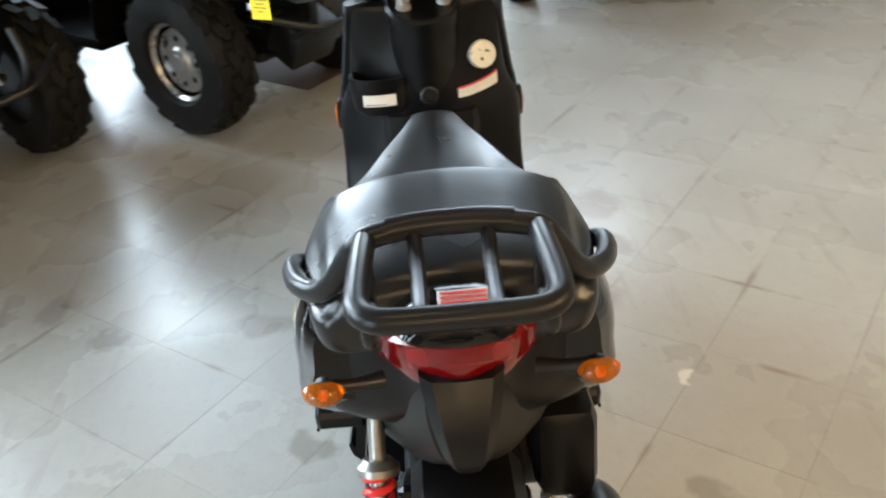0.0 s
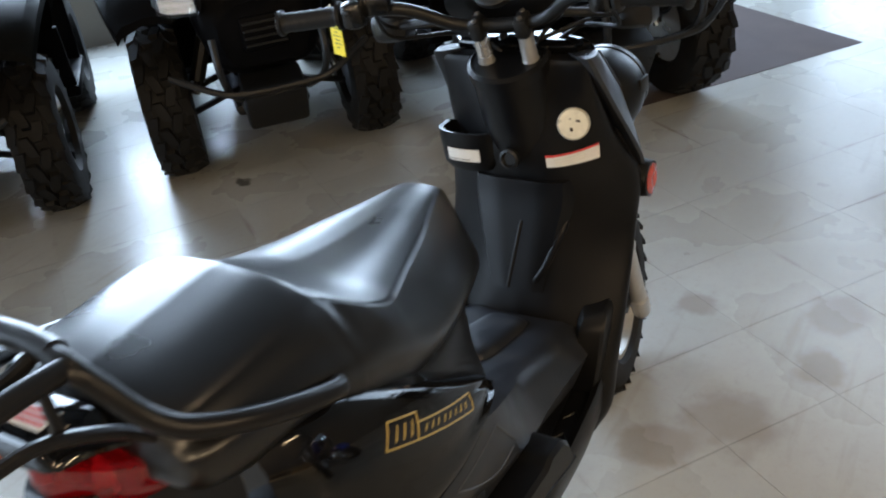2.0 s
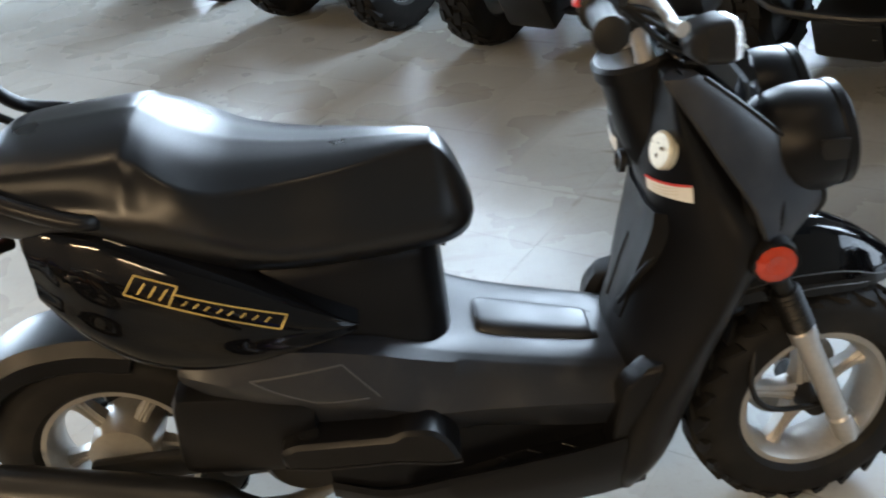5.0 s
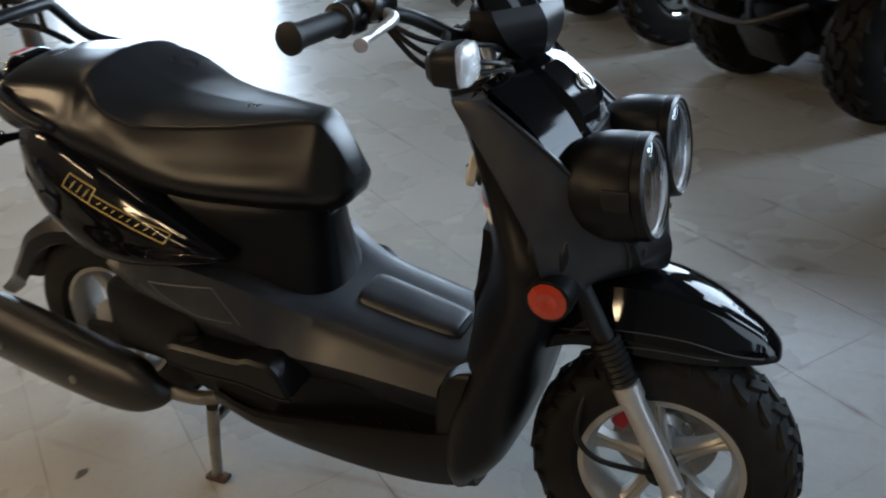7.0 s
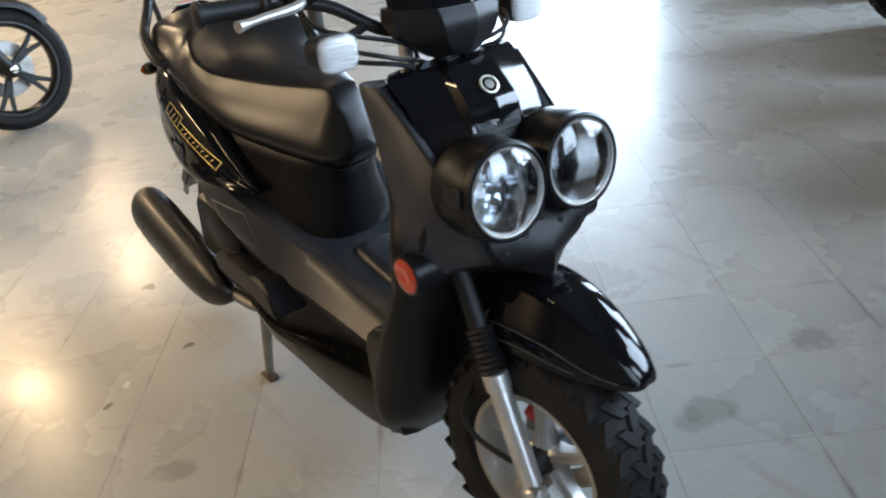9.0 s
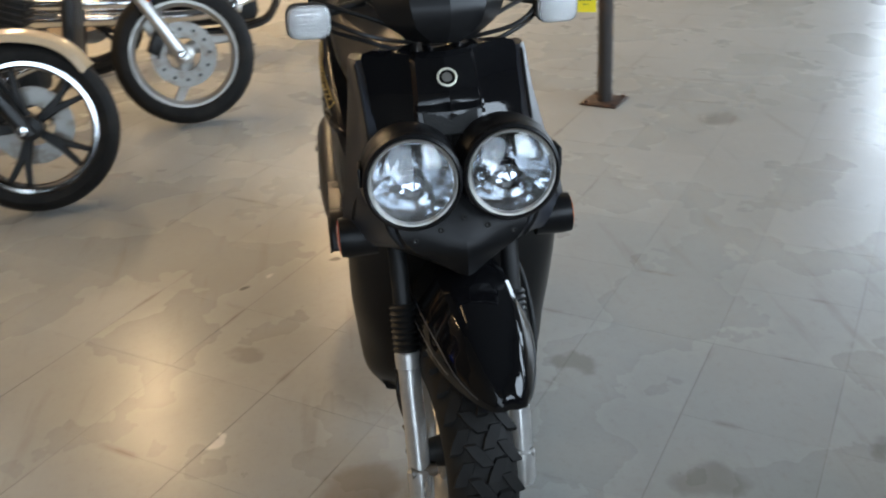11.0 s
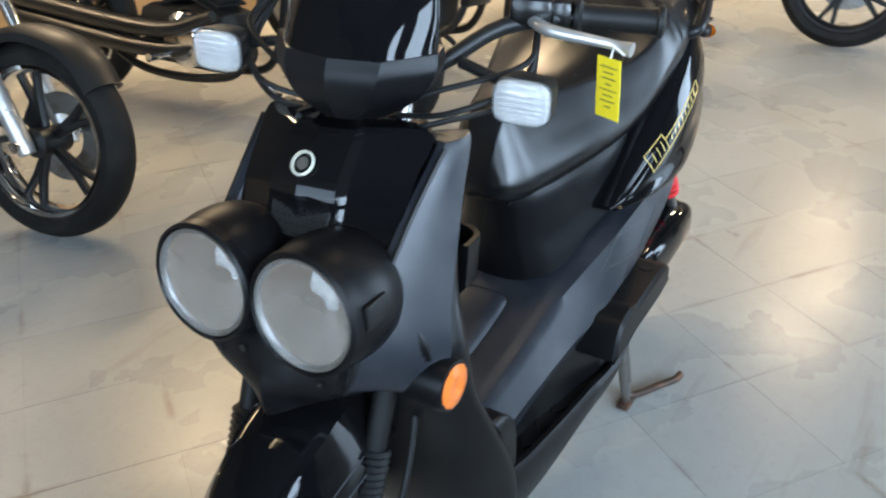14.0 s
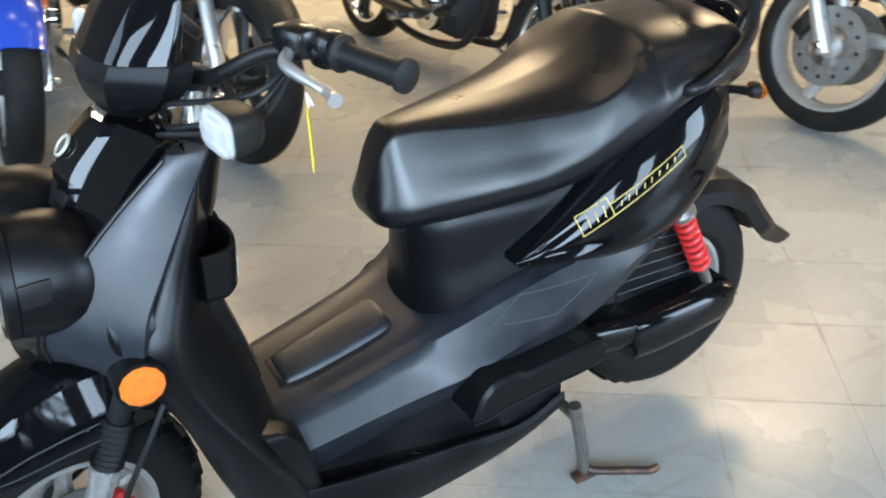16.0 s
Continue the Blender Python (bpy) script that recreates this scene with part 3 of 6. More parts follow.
S("hub", lathe([(-0.062, 0.012), (-0.06, 0.024), (-0.03, 0.030), (0.03, 0.030), (0.06, 0.024), (0.062, 0.012)], FA, (0, 1, 0), 24), ENGINE, "black hub", fw, True)
S("brake_disc", lathe([(0.048, 0.055), (0.052, 0.055), (0.052, 0.095), (0.048, 0.095)], FA, (0, 1, 0), 40, closed=True), STEEL, "", fw, True)
S("brake_caliper", box(FA + Vector((-0.078, 0.056, 0.035)), (0.034, 0.024, 0.05), Matrix.Rotation(0.5, 4, "Y"), 0.012), RED, "red brake caliper", None, True)
for s in (-1, 1):
    top, low = Vector((1.215, s * 0.104 - 0.012, 0.425)), Vector((1.317, s * 0.100 - 0.018, 0.172))
    d = (top - low).normalized()
    S("fork_leg", tube([low - d * 0.012, low, low + d * 0.05, low + d * 0.055, top - d * 0.03, top - d * 0.028, top, top + d * 0.004],
                       [0.018, 0.023, 0.024, 0.0205, 0.0205, 0.024, 0.0245, 0.020], 18), SILVER, "silver lower fork leg", None, True)
    bm = tube([Vector((1.307, s * 0.118 - 0.018, 0.222)), Vector((1.307, s * 0.07 - 0.018, 0.222))], 0.012, 12)
    S("axle_nut", bm, STEEL, "", None, True)
    pts, rad = [], []
    for i in range(17):
        pts.append(top + d * (0.002 + 0.0055 * i))
        rad.append(0.0265 if i % 2 else 0.0215)
    S("fork_gaiter", tube(pts, rad, 16), GRIP, "black ribbed fork boot", None, True)
    S("fork_tube", tube([top + d * 0.085, top + d * 0.26], 0.017, 12), GRIP, "", None, True)
S("fork_crown", box((1.13, 0, 0.62), (0.05, 0.15, 0.04), Matrix.Rotation(0.4, 4, "Y"), 0.01), DARK, "", None, True)
FENDER = [(1.05, [(0, 0.520), (0.034, 0.518), (0.044, 0.512), (0.078, 0.470), (0.080, 0.452), (0.060, 0.448), (0.0, 0.480)]),
          (1.13, [(0, 0.574), (0.044, 0.571), (0.055, 0.564), (0.090, 0.500), (0.092, 0.478), (0.072, 0.474), (0.0, 0.520)]),
          (1.21, [(0, 0.588), (0.050, 0.584), (0.061, 0.576), (0.098, 0.500), (0.100, 0.474), (0.078, 0.470), (0.0, 0.528)]),
          (1.29, [(0, 0.574), (0.049, 0.570), (0.060, 0.561), (0.094, 0.489), (0.096, 0.464), (0.074, 0.461), (0.0, 0.522)]),
          (1.36, [(0, 0.540), (0.043, 0.536), (0.052, 0.528), (0.078, 0.474), (0.080, 0.453), (0.060, 0.450), (0.0, 0.494)]),
          (1.42, [(0, 0.497), (0.031, 0.494), (0.038, 0.488), (0.053, 0.459), (0.054, 0.445), (0.040, 0.443), (0.0, 0.462)]),
          (1.45, [(0, 0.468), (0.020, 0.466), (0.025, 0.462), (0.032, 0.450), (0.032, 0.441), (0.022, 0.440), (0.0, 0.446)]),
          (1.458, [(0, 0.455), (0.012, 0.454), (0.015, 0.452), (0.018, 0.447), (0.018, 0.442), (0.012, 0.441), (0.0, 0.444)])]
FENDER = [(x, [(0, o[0][1] + 0.10 * o[1][0]), (o[1][0] * 0.5, o[0][1] + 0.06 * o[1][0])] + o[1:]) for x, o in FENDER]
bm = loft(FENDER, nu=40, creased=True)
FENDER_SKIN = surface(bm)
fender = S("front_fender", bm, GLOSS, "glossy black beak-shaped front fender with creased top", steer=True, smooth=24)
for s in (-1, 1):
    for y0, y1, y2 in ((0.082, 0.079, 0.040), (0.090, 0.087, 0.044)):
        way = [(x, s * 0.4, z) for x, z in spline([(1.10, 0.500), (1.20, 0.512), (1.30, 0.500), (1.38, 0.470), (1.43, 0.454)] if y0 < 0.085 else [(1.16, 0.486), (1.26, 0.484), (1.36, 0.463)], 20)]
        S("crease_line", turned(tube(onto(FENDER_SKIN, way, (0, -s, 0), 0.0), 0.0011, 6), STEER), LINE, "", fender)
S("fender_bracket", box((1.17, 0, 0.49), (0.10, 0.17, 0.02), Matrix.Rotation(0.3, 4, "Y"), 0.006), DARK, "", None, True)
S("brake_hose", tube([(1.06, 0.10, 0.60), (1.14, 0.135, 0.50), (1.21, 0.135, 0.38), (1.20, 0.10, 0.30)], 0.005, 8, 24), GRIP, "", None, True)

S("brake_hose", tube([(1.150, -0.085, 0.400), (1.130, -0.115, 0.320), (1.160, -0.120, 0.270), (1.230, -0.110, 0.245), (1.270, -0.100, 0.235)], 0.0055, 8, 24), GRIP, "black hose to the hub", None, True)

# leg shield
SHIELD = [(0.155, [(0.885, 0), (0.885, 0.09), (0.895, 0.150), (0.925, 0.158), (0.955, 0.10), (0.965, 0)]),
          (0.22, [(0.895, 0), (0.895, 0.10), (0.905, 0.178), (0.945, 0.189), (0.995, 0.13), (1.005, 0)]),
          (0.32, [(0.905, 0), (0.907, 0.10), (0.925, 0.186), (0.968, 0.197), (1.030, 0.14), (1.045, 0)]),
          (0.44, [(0.925, 0), (0.935, 0.09), (0.985, 0.190), (1.020, 0.201), (1.065, 0.15), (1.085, 0)]),
          (0.56, [(0.958, 0), (0.966, 0.08), (1.045, 0.188), (1.080, 0.198), (1.115, 0.15), (1.135, 0)]),
          (0.66, [(0.985, 0), (0.992, 0.08), (1.060, 0.185), (1.110, 0.200), (1.165, 0.15), (1.180, 0)]),
          (0.74, [(0.968, 0), (0.985, 0.08), (1.040, 0.162), (1.085, 0.166), (1.150, 0.11), (1.170, 0)]),
          (0.83, [(0.962, 0), (0.985, 0.07), (1.012, 0.150), (1.045, 0.150), (1.110, 0.10), (1.140, 0)]),
          (0.91, [(0.985, 0), (0.990, 0.07), (0.994, 0.138), (1.005, 0.140), (1.060, 0.10), (1.095, 0)]),
          (0.922, [(1.000, 0), (1.000, 0.06), (1.002, 0.126), (1.010, 0.130), (1.050, 0.09), (1.080, 0)])]
bm = loft(SHIELD, "z", 44, 30)
SHIELD_SKIN = surface(bm)
shield = S("leg_shield", bm, MATTE, "matte black leg shield")
S("dash_neck", lathe([(-0.20, 0.062), (-0.10, 0.074), (-0.02, 0.072), (0.0, 0.070), (0.002, 0.077), (0.022, 0.077), (0.028, 0.070), (0.024, 0.066), (0.022, 0.02)], (0.990, 0, 0.900), (-0.28, 0, 0.96), 28),
  MATTE, "round black steering column cover")
for s in (1, -1):
    rows = [(0.927, 0.990, 0.146, 1.035, 0.140), (0.922, 0.984, 0.157, 1.042, 0.149), (0.86, 1.022, 0.166, 1.112, 0.143), (0.79, 1.064, 0.178, 1.182, 0.140), (0.725, 1.103, 0.190, 1.228, 0.134),
            (0.685, 1.118, 0.199, 1.240, 0.126), (0.648, 1.130, 0.198, 1.235, 0.106), (0.628, 1.150, 0.184, 1.205, 0.100)]
    bm, rings = bmesh.new(), []
    for z, xr, yr, xf, yf in spline(rows, 30):
        xm, ym = (xr + xf) / 2, (yr + yf) / 2
        rings.append([(xr + 0.025, s * (yr - 0.045), z), (xr + 0.001, s * (yr - 0.012), z), (xr, s * (yr - 0.002), z), (xr + 0.006, s * (yr + 0.003), z), (xm, s * (ym + 0.009), z),
                      (xf - 0.008, s * (yf + 0.006), z), (xf, s * yf, z), (xf - 0.002, s * (yf - 0.012), z), (xf - 0.03, s * (yf - 0.03), z)])
    skin(bm, rings)
    fairing = S("side_fairing", bm, GREYP, "dark grey side fairing")
    S("fairing_edge", tube([(xf + 0.001, s * (yf + 0.002), z) for z, xr, yr, xf, yf in spline(rows[1:-1], 24)], 0.0032, 8), DARK, "black edge strip", fairing)

# front panel, nose and headlights
FRONT = [(0.79, [(1.10, 0), (1.10, 0.06), (1.10, 0.11), (1.165, 0.128), (1.180, 0.060), (1.184, 0.054), (1.188, 0)]),
         (0.85, [(1.06, 0), (1.06, 0.06), (1.07, 0.12), (1.120, 0.132), (1.150, 0.062), (1.157, 0.055), (1.162, 0)]),
         (0.876, [(1.045, 0), (1.045, 0.06), (1.055, 0.12), (1.100, 0.133), (1.134, 0.060), (1.152, 0.053), (1.164, 0)]),
         (0.90, [(1.03, 0), (1.03, 0.06), (1.04, 0.12), (1.080, 0.134), (1.116, 0.058), (1.136, 0.051), (1.150, 0)]),
         (0.935, [(1.01, 0), (1.01, 0.06), (1.02, 0.12), (1.045, 0.138), (1.084, 0.056), (1.100, 0.049), (1.113, 0)]),
         (0.945, [(1.03, 0), (1.03, 0.05), (1.03, 0.10), (1.045, 0.120), (1.072, 0.050), (1.086, 0.044), (1.096, 0)])]
bm = loft(FRONT, "z", 26, creased=True)
front = S("front_panel", bm, GLOSS, "glossy black front panel", smooth=11)
emblem = S("emblem", lathe([(0, 0.0175), (0.003, 0.0175), (0.0036, 0.0165), (0.0036, 0.0145), (0, 0.0140)], (1.1415, 0, 0.9115), (0.73, 0, 0.68), 28, closed=True), CAPM, "plain round silver emblem")
S("emblem_disc", lathe([(0, 0.0085), (0.0028, 0.0085), (0.0032, 0.0006)], (1.1415, 0, 0.9115), (0.73, 0, 0.68), 24), STEEL, "", emblem)
VM = frame_of((1.1595, 0, 0.842), (0, 1, 0), (-0.50, 0, 0.87))
vent = S("vent", plate([(-0.050, 0.030), (-0.036, 0.024), (0.0, 0.016), (0.036, 0.024), (0.050, 0.030), (0.046, -0.004), (0.030, -0.026), (-0.030, -0.026), (-0.046, -0.004)], 0.005, VM, 0.0015), GRIP, "black mesh vent", front)
for k in range(-4, 5):
    for j in (-2, -1, 0, 1):
        x, y = 0.009 * k + 0.0045 * (j % 2), 0.010 * j
        if abs(x) < 0.040 - 0.3 * abs(min(0, y)):
            S("mesh_ring", lathe([(0, 0.0042), (0.0012, 0.0042), (0.0012, 0.003), (0, 0.003)], VM @ Vector((x, y, 0.005)), VM.to_3x3() @ Vector((0, 0, 1)), 6, closed=True), DARK, "", vent)
NOSE = [(0.598, [(1.195, 0), (1.195, 0.014), (1.20, 0.030), (1.225, 0.032), (1.266, 0.010), (1.272, 0)]),
        (0.622, [(1.12, 0), (1.12, 0.07), (1.125, 0.142), (1.160, 0.138), (1.246, 0.056), (1.277, 0)]),
        (0.650, [(1.09, 0), (1.09, 0.09), (1.10, 0.184), (1.150, 0.181), (1.250, 0.092), (1.276, 0)]),
        (0.690, [(1.08, 0), (1.08, 0.09), (1.10, 0.188), (1.155, 0.186), (1.246, 0.112), (1.254, 0)]),
        (0.73, [(1.08, 0), (1.08, 0.09), (1.10, 0.172), (1.160, 0.170), (1.222, 0.100), (1.228, 0)]),
        (0.77, [(1.09, 0), (1.09, 0.08), (1.10, 0.150), (1.150, 0.150), (1.190, 0.090), (1.200, 0)])]
bm = loft(NOSE, "z", 26, creased=True)
NOSE_SKIN = surface(bm)
nose = S("nose_cowl", bm, MATTE, "matte black nose cowl under the headlights", smooth=18)
for y, z in ((-0.085, 0.668), (-0.040, 0.684), (0.0, 0.700), (0.040, 0.684), (0.085, 0.668)):
    for at in onto(NOSE_SKIN, [(1.6, y, z)], (-1, 0, 0), 0.0015):
        S("screw_hole", lathe([(0, 0.0006), (0.001, 0.005), (0.002, 0.006), (0.0025, 0.003), (0.001, 0.0006)], at, (1, 0, 0), 12), DARK, "", nose)
HD = Vector((0.985, 0, 0.10)).normalized()


def fluted_reflector(c):
    """A silvered bowl, rippled in upright flutes over its upper half and stepped below."""
    up = (Vector((0, 0, 1)) - HD * HD.z).normalized()
    side = up.cross(HD)
    bm, rings = bmesh.new(), []
    for r in np.linspace(0.010, 0.0715, 22):
        ring = []
        for k in range(96):
            a = 2 * math.pi * k / 96
            y, z = r * math.cos(a), r * math.sin(a)
            deep = -0.066 + 0.068 * (r / 0.0715) ** 2
            if z > 0.004:
                deep += 0.0008 * math.sin(2 * math.pi * y / 0.019) * min(1.0, (z - 0.004) / 0.01)
            elif abs(y) > 0.030:
                deep += 0.0012 * math.sin(2 * math.pi * z / 0.030)
            ring.append(Vector(c) + HD * deep + side * y + up * z)
        rings.append(ring)
    skin(bm, rings, caps=False)
    return bm


for s in (-1, 1):
    c = Vector((1.262, s * 0.082, 0.778))
    head = S("headlight", lathe([(-0.150, 0.006), (-0.146, 0.028), (-0.134, 0.050), (-0.112, 0.070), (-0.085, 0.083), (-0.060, 0.087), (-0.035, 0.0865), (-0.012, 0.083), (-0.008, 0.0815), (-0.006, 0.0835), (0.008, 0.082), (0.012, 0.077), (0.002, 0.073), (-0.004, 0.070),
                                 (-0.05, 0.055), (-0.075, 0.02)], c, HD, 44), MATTE, "round headlight in a black bowl")
    S("reflector", fluted_reflector(c), REFL, "bright silvered headlight reflector", head, False, 80)
    S("bulb_shield", lathe([(-0.050, 0.020), (-0.030, 0.024), (-0.022, 0.022), (-0.014, 0.015), (-0.010, 0.0006)], c + Vector((0, 0, -0.020)), HD, 24), REFL, "domed silver bulb shield", head)
    S("bezel", lathe([(0.000, 0.0700), (0.005, 0.0738), (0.0085, 0.0740), (0.0075, 0.0705), (0.003, 0.0665)], c, HD, 44, closed=True), STEEL, "thin silver ring round the lens", head)
    lens = S("lens", lathe([(0.003, 0.0715), (0.009, 0.070), (0.015, 0.055), (0.019, 0.030), (0.020, 0.0006), (0.017, 0.0006), (0.016, 0.030), (0.012, 0.054), (0.006, 0.068), (0.002, 0.070)],
                    c, HD, 40), LENS, "clear fluted headlight lens", head)
    lens.visible_shadow = False
    S("adjuster_tab", box(c + Vector((-0.030, s * 0.0845, 0.012)), (0.042, 0.006, 0.034), Matrix.Rotation(s * 0.06, 4, "Z"), 0.003), DARK, "", head)
    r = Vector((1.138, s * 0.196, 0.634))
    pod = S("reflector_pod", lathe([(-0.05, 0.036), (0.0, 0.038), (0.016, 0.036), (0.017, 0.032)], r, (0, s, 0), 28), MATTE, "round black side reflector pod")
    S("side_reflector", lathe([(0.012, 0.0318), (0.018, 0.0315), (0.0215, 0.017), (0.0185, 0.0006)], r, (0, s, 0), 12), REFRED if s < 0 else AMBER, "round orange side reflector", pod, False, 4)

# rear face of the leg shield: cap, labels, lock, pocket
S("filler_cap", lathe([(0, 0.030), (0.010, 0.030), (0.014, 0.027), (0.014, 0.004)], (0.998, -0.115, 0.800), (-0.93, -0.25, 0.27), 30), CAPM, "round pale metal cap")
for dy, dz in ((-0.010, 0.006), (0.008, 0.008), (0.002, -0.010)):
    S("cap_mark", box((0.9845 + 0.3 * dz, -0.118 + dy, 0.804 + dz), (0.003, 0.009 if dz > 0 else 0.006, 0.004 if dz > 0 else 0.007), None, 0.001, None, 1), INK)


def wrapped(tree, y0, y1, low, high, lift, n=12):
    """A thin label laid over a surface seen from behind; low and high give its edges' heights along the way."""
    rows = [[], []]
    for f in np.linspace(0, 1, n + 1):
        y = y0 + (y1 - y0) * f
        for r, h in zip(rows, (low, high)):
            r.append(onto(tree, [(0.5, y, h(f))], (1, 0, 0), lift)[0])
    bm = bmesh.new()
    skin(bm, [[a, b, b + Vector((0.002, 0, 0)), a + Vector((0.002, 0, 0))] for a, b in zip(*rows)])
    return bm


lab = S("warning_label", wrapped(SHIELD_SKIN, -0.062, -0.150, lambda f: 0.712 + 0.010 * f * f, lambda f: 0.736 + 0.016 * f * f, 0.0015), WHITE, "white warning label with a red edge")
S("label_edge", wrapped(SHIELD_SKIN, -0.062, -0.150, lambda f: 0.7335 + 0.016 * f * f, lambda f: 0.7375 + 0.016 * f * f, 0.0025), LABRED, "red printed edge", lab)
for k in range(3):
    S("print_line", wrapped(SHIELD_SKIN, -0.078, -0.128, lambda f, k=k: 0.7165 + 0.0055 * k + 0.012 * f * f, lambda f, k=k: 0.7178 + 0.0055 * k + 0.012 * f * f, 0.0022), CAPM, "", lab)
S("ignition_lock", lathe([(0, 0.020), (0.010, 0.020), (0.012, 0.015), (0.006, 0.012), (0.006, 0.002)], (0.958, 0.0, 0.735), (-1, 0, 0.1), 22), DARK, "black ignition lock")
bm, rings = bmesh.new(), []
for z, g in ((0.685, 0.45), (0.692, 0.80), (0.706, 0.98), (0.762, 1.08), (0.775, 1.08), (0.774, 0.94), (0.74, 0.92), (0.715, 0.86), (0.705, 0.6)):
    rings.append([(1.000 - 0.040 * g * max(0.0, math.sin(q)) ** 0.7 + 0.02 * (math.sin(q) < 0.01), 0.102 + 0.062 * g * math.cos(q), z) for q in np.linspace(0.0, math.pi, 16)]
                 + [(1.02, 0.102 - 0.05 * g, z), (1.02, 0.102 + 0.05 * g, z)])
skin(bm, rings)
POCKET_SKIN = surface(bm)
S("storage_pocket", bm, MATTE, "open black storage pocket")
lab = S("warning_label", wrapped(POCKET_SKIN, 0.070, 0.140, lambda f: 0.716, lambda f: 0.742, 0.0015), WHITE, "white warning label")
S("print_line", wrapped(POCKET_SKIN, 0.090, 0.136, lambda f: 0.7195, lambda f: 0.7208, 0.0022), INK, "", lab)
bm = loft([(0.46, [(0.925, 0), (0.925, 0.03), (0.93, 0.055), (0.96, 0.075), (0.99, 0.05), (0.99, 0)]),
                       (0.56, [(0.950, 0), (0.950, 0.04), (0.955, 0.075), (0.985, 0.098), (1.02, 0.06), (1.02, 0)]),
                       (0.64, [(0.972, 0), (0.972, 0.05), (0.978, 0.09), (1.008, 0.110), (1.03, 0.06), (1.03, 0)]),
                       (0.68, [(0.978, 0), (0.978, 0.05), (0.985, 0.09), (1.010, 0.105), (1.03, 0.06), (1.03, 0)])], "z", 20, creased=True)
PANEL_SKIN = surface(bm)
panel = S("inner_panel", bm, MATTE, "faceted inner leg shield panel", smooth=15)
S("slot", tube(onto(PANEL_SKIN, [(0.5, -0.008 + 0.026 * f, 0.600 - 0.136 * f) for f in np.linspace(0, 1, 9)], (1, 0, 0), -0.0015), 0.0045, 8), DARK, "narrow moulded slot", panel)
for pts in (((-0.094, 0.600), (-0.062, 0.520), (-0.036, 0.476)),):
    S("moulded_rib", tube(onto(PANEL_SKIN, [(0.5, y, z) for y, z in spline(pts, 12)], (1, 0, 0), -0.0055), [0.004] + [0.0085] * 10 + [0.004], 12), MATTE, "", panel)

# floor tunnel, running boards, body under the seat
FLOORB = [(0.205, [(0, 0.52), (0.150, 0.562), (0.190, 0.573), (0.200, 0.568), (0.190, 0.545), (0, 0.47)]),
          (0.30, [(0, 0.52), (0.155, 0.578), (0.198, 0.582), (0.213, 0.535), (0.190, 0.470), (0, 0.42)]),
          (0.40, [(0, 0.52), (0.155, 0.580), (0.198, 0.580), (0.214, 0.500), (0.185, 0.420), (0, 0.35)]),
          (0.50, [(0, 0.51), (0.150, 0.558), (0.186, 0.550), (0.206, 0.455), (0.175, 0.390), (0, 0.30)]),
          (0.60, [(0, 0.488), (0.120, 0.502), (0.152, 0.494), (0.188, 0.412), (0.160, 0.350), (0, 0.26)]),
          (0.67, [(0, 0.472), (0.110, 0.472), (0.135, 0.464), (0.177, 0.398), (0.150, 0.340), (0, 0.25)]),
          (0.76, [(0, 0.446), (0.104, 0.445), (0.129, 0.437), (0.170, 0.384), (0.145, 0.320), (0, 0.24)]),
          (0.86, [(0, 0.420), (0.099, 0.419), (0.124, 0.411), (0.163, 0.366), (0.140, 0.300), (0, 0.24)]),
          (0.96, [(0, 0.396), (0.094, 0.395), (0.117, 0.387), (0.154, 0.346), (0.130, 0.290), (0, 0.24)])]
bm = loft(FLOORB, nu=44, creased=True)
TUNNEL_SKIN = surface(bm)
tunnel = S("floor_tunnel", bm, GREYP, "dark grey floor tunnel and side cover", smooth=40)
for s, pts in ((1, ((0.55, 0.496), (0.50, 0.546), (0.345, 0.553), (0.372, 0.535), (0.435, 0.496), (0.55, 0.496))), (-1, ((0.51, 0.474), (0.46, 0.545), (0.315, 0.545), (0.345, 0.525), (0.41, 0.488), (0.51, 0.474)))):
    way = [np.array(a) * (1 - g) + np.array(b) * g for a, b in zip(pts, pts[1:]) for g in np.linspace(0, 1, 7)[:-1]]
    S("embossed_outline", tube(onto(TUNNEL_SKIN, [(x, s * 0.5, z) for x, z in way], (0, -s, 0), 0.0), 0.0016, 6), LINE, "pale raised outline", tunnel)
# a solid dark body stands for the shade in the gap round the hatch
gap = [(0.662, [(0, 0.4635), (0.036, 0.462), (0.052, 0.452), (0.053, 0.430), (0, 0.420)]), (0.70, [(0, 0.457), (0.042, 0.456), (0.060, 0.446), (0.060, 0.420), (0, 0.42)]),
       (0.79, [(0, 0.434), (0.040, 0.433), (0.058, 0.424), (0.058, 0.40), (0, 0.40)]), (0.885, [(0, 0.413), (0.034, 0.412), (0.048, 0.404), (0.049, 0.38), (0, 0.38)]),
       (0.893, [(0, 0.411), (0.026, 0.410), (0.038, 0.402), (0.040, 0.38), (0, 0.38)])]
S("hatch_gap_shade", loft([(x, [(y, z + 0.006) for y, z in o]) for x, o in gap], nu=22, nv=18), DARK, "dark body standing for the shade in the gap round the hatch", tunnel)
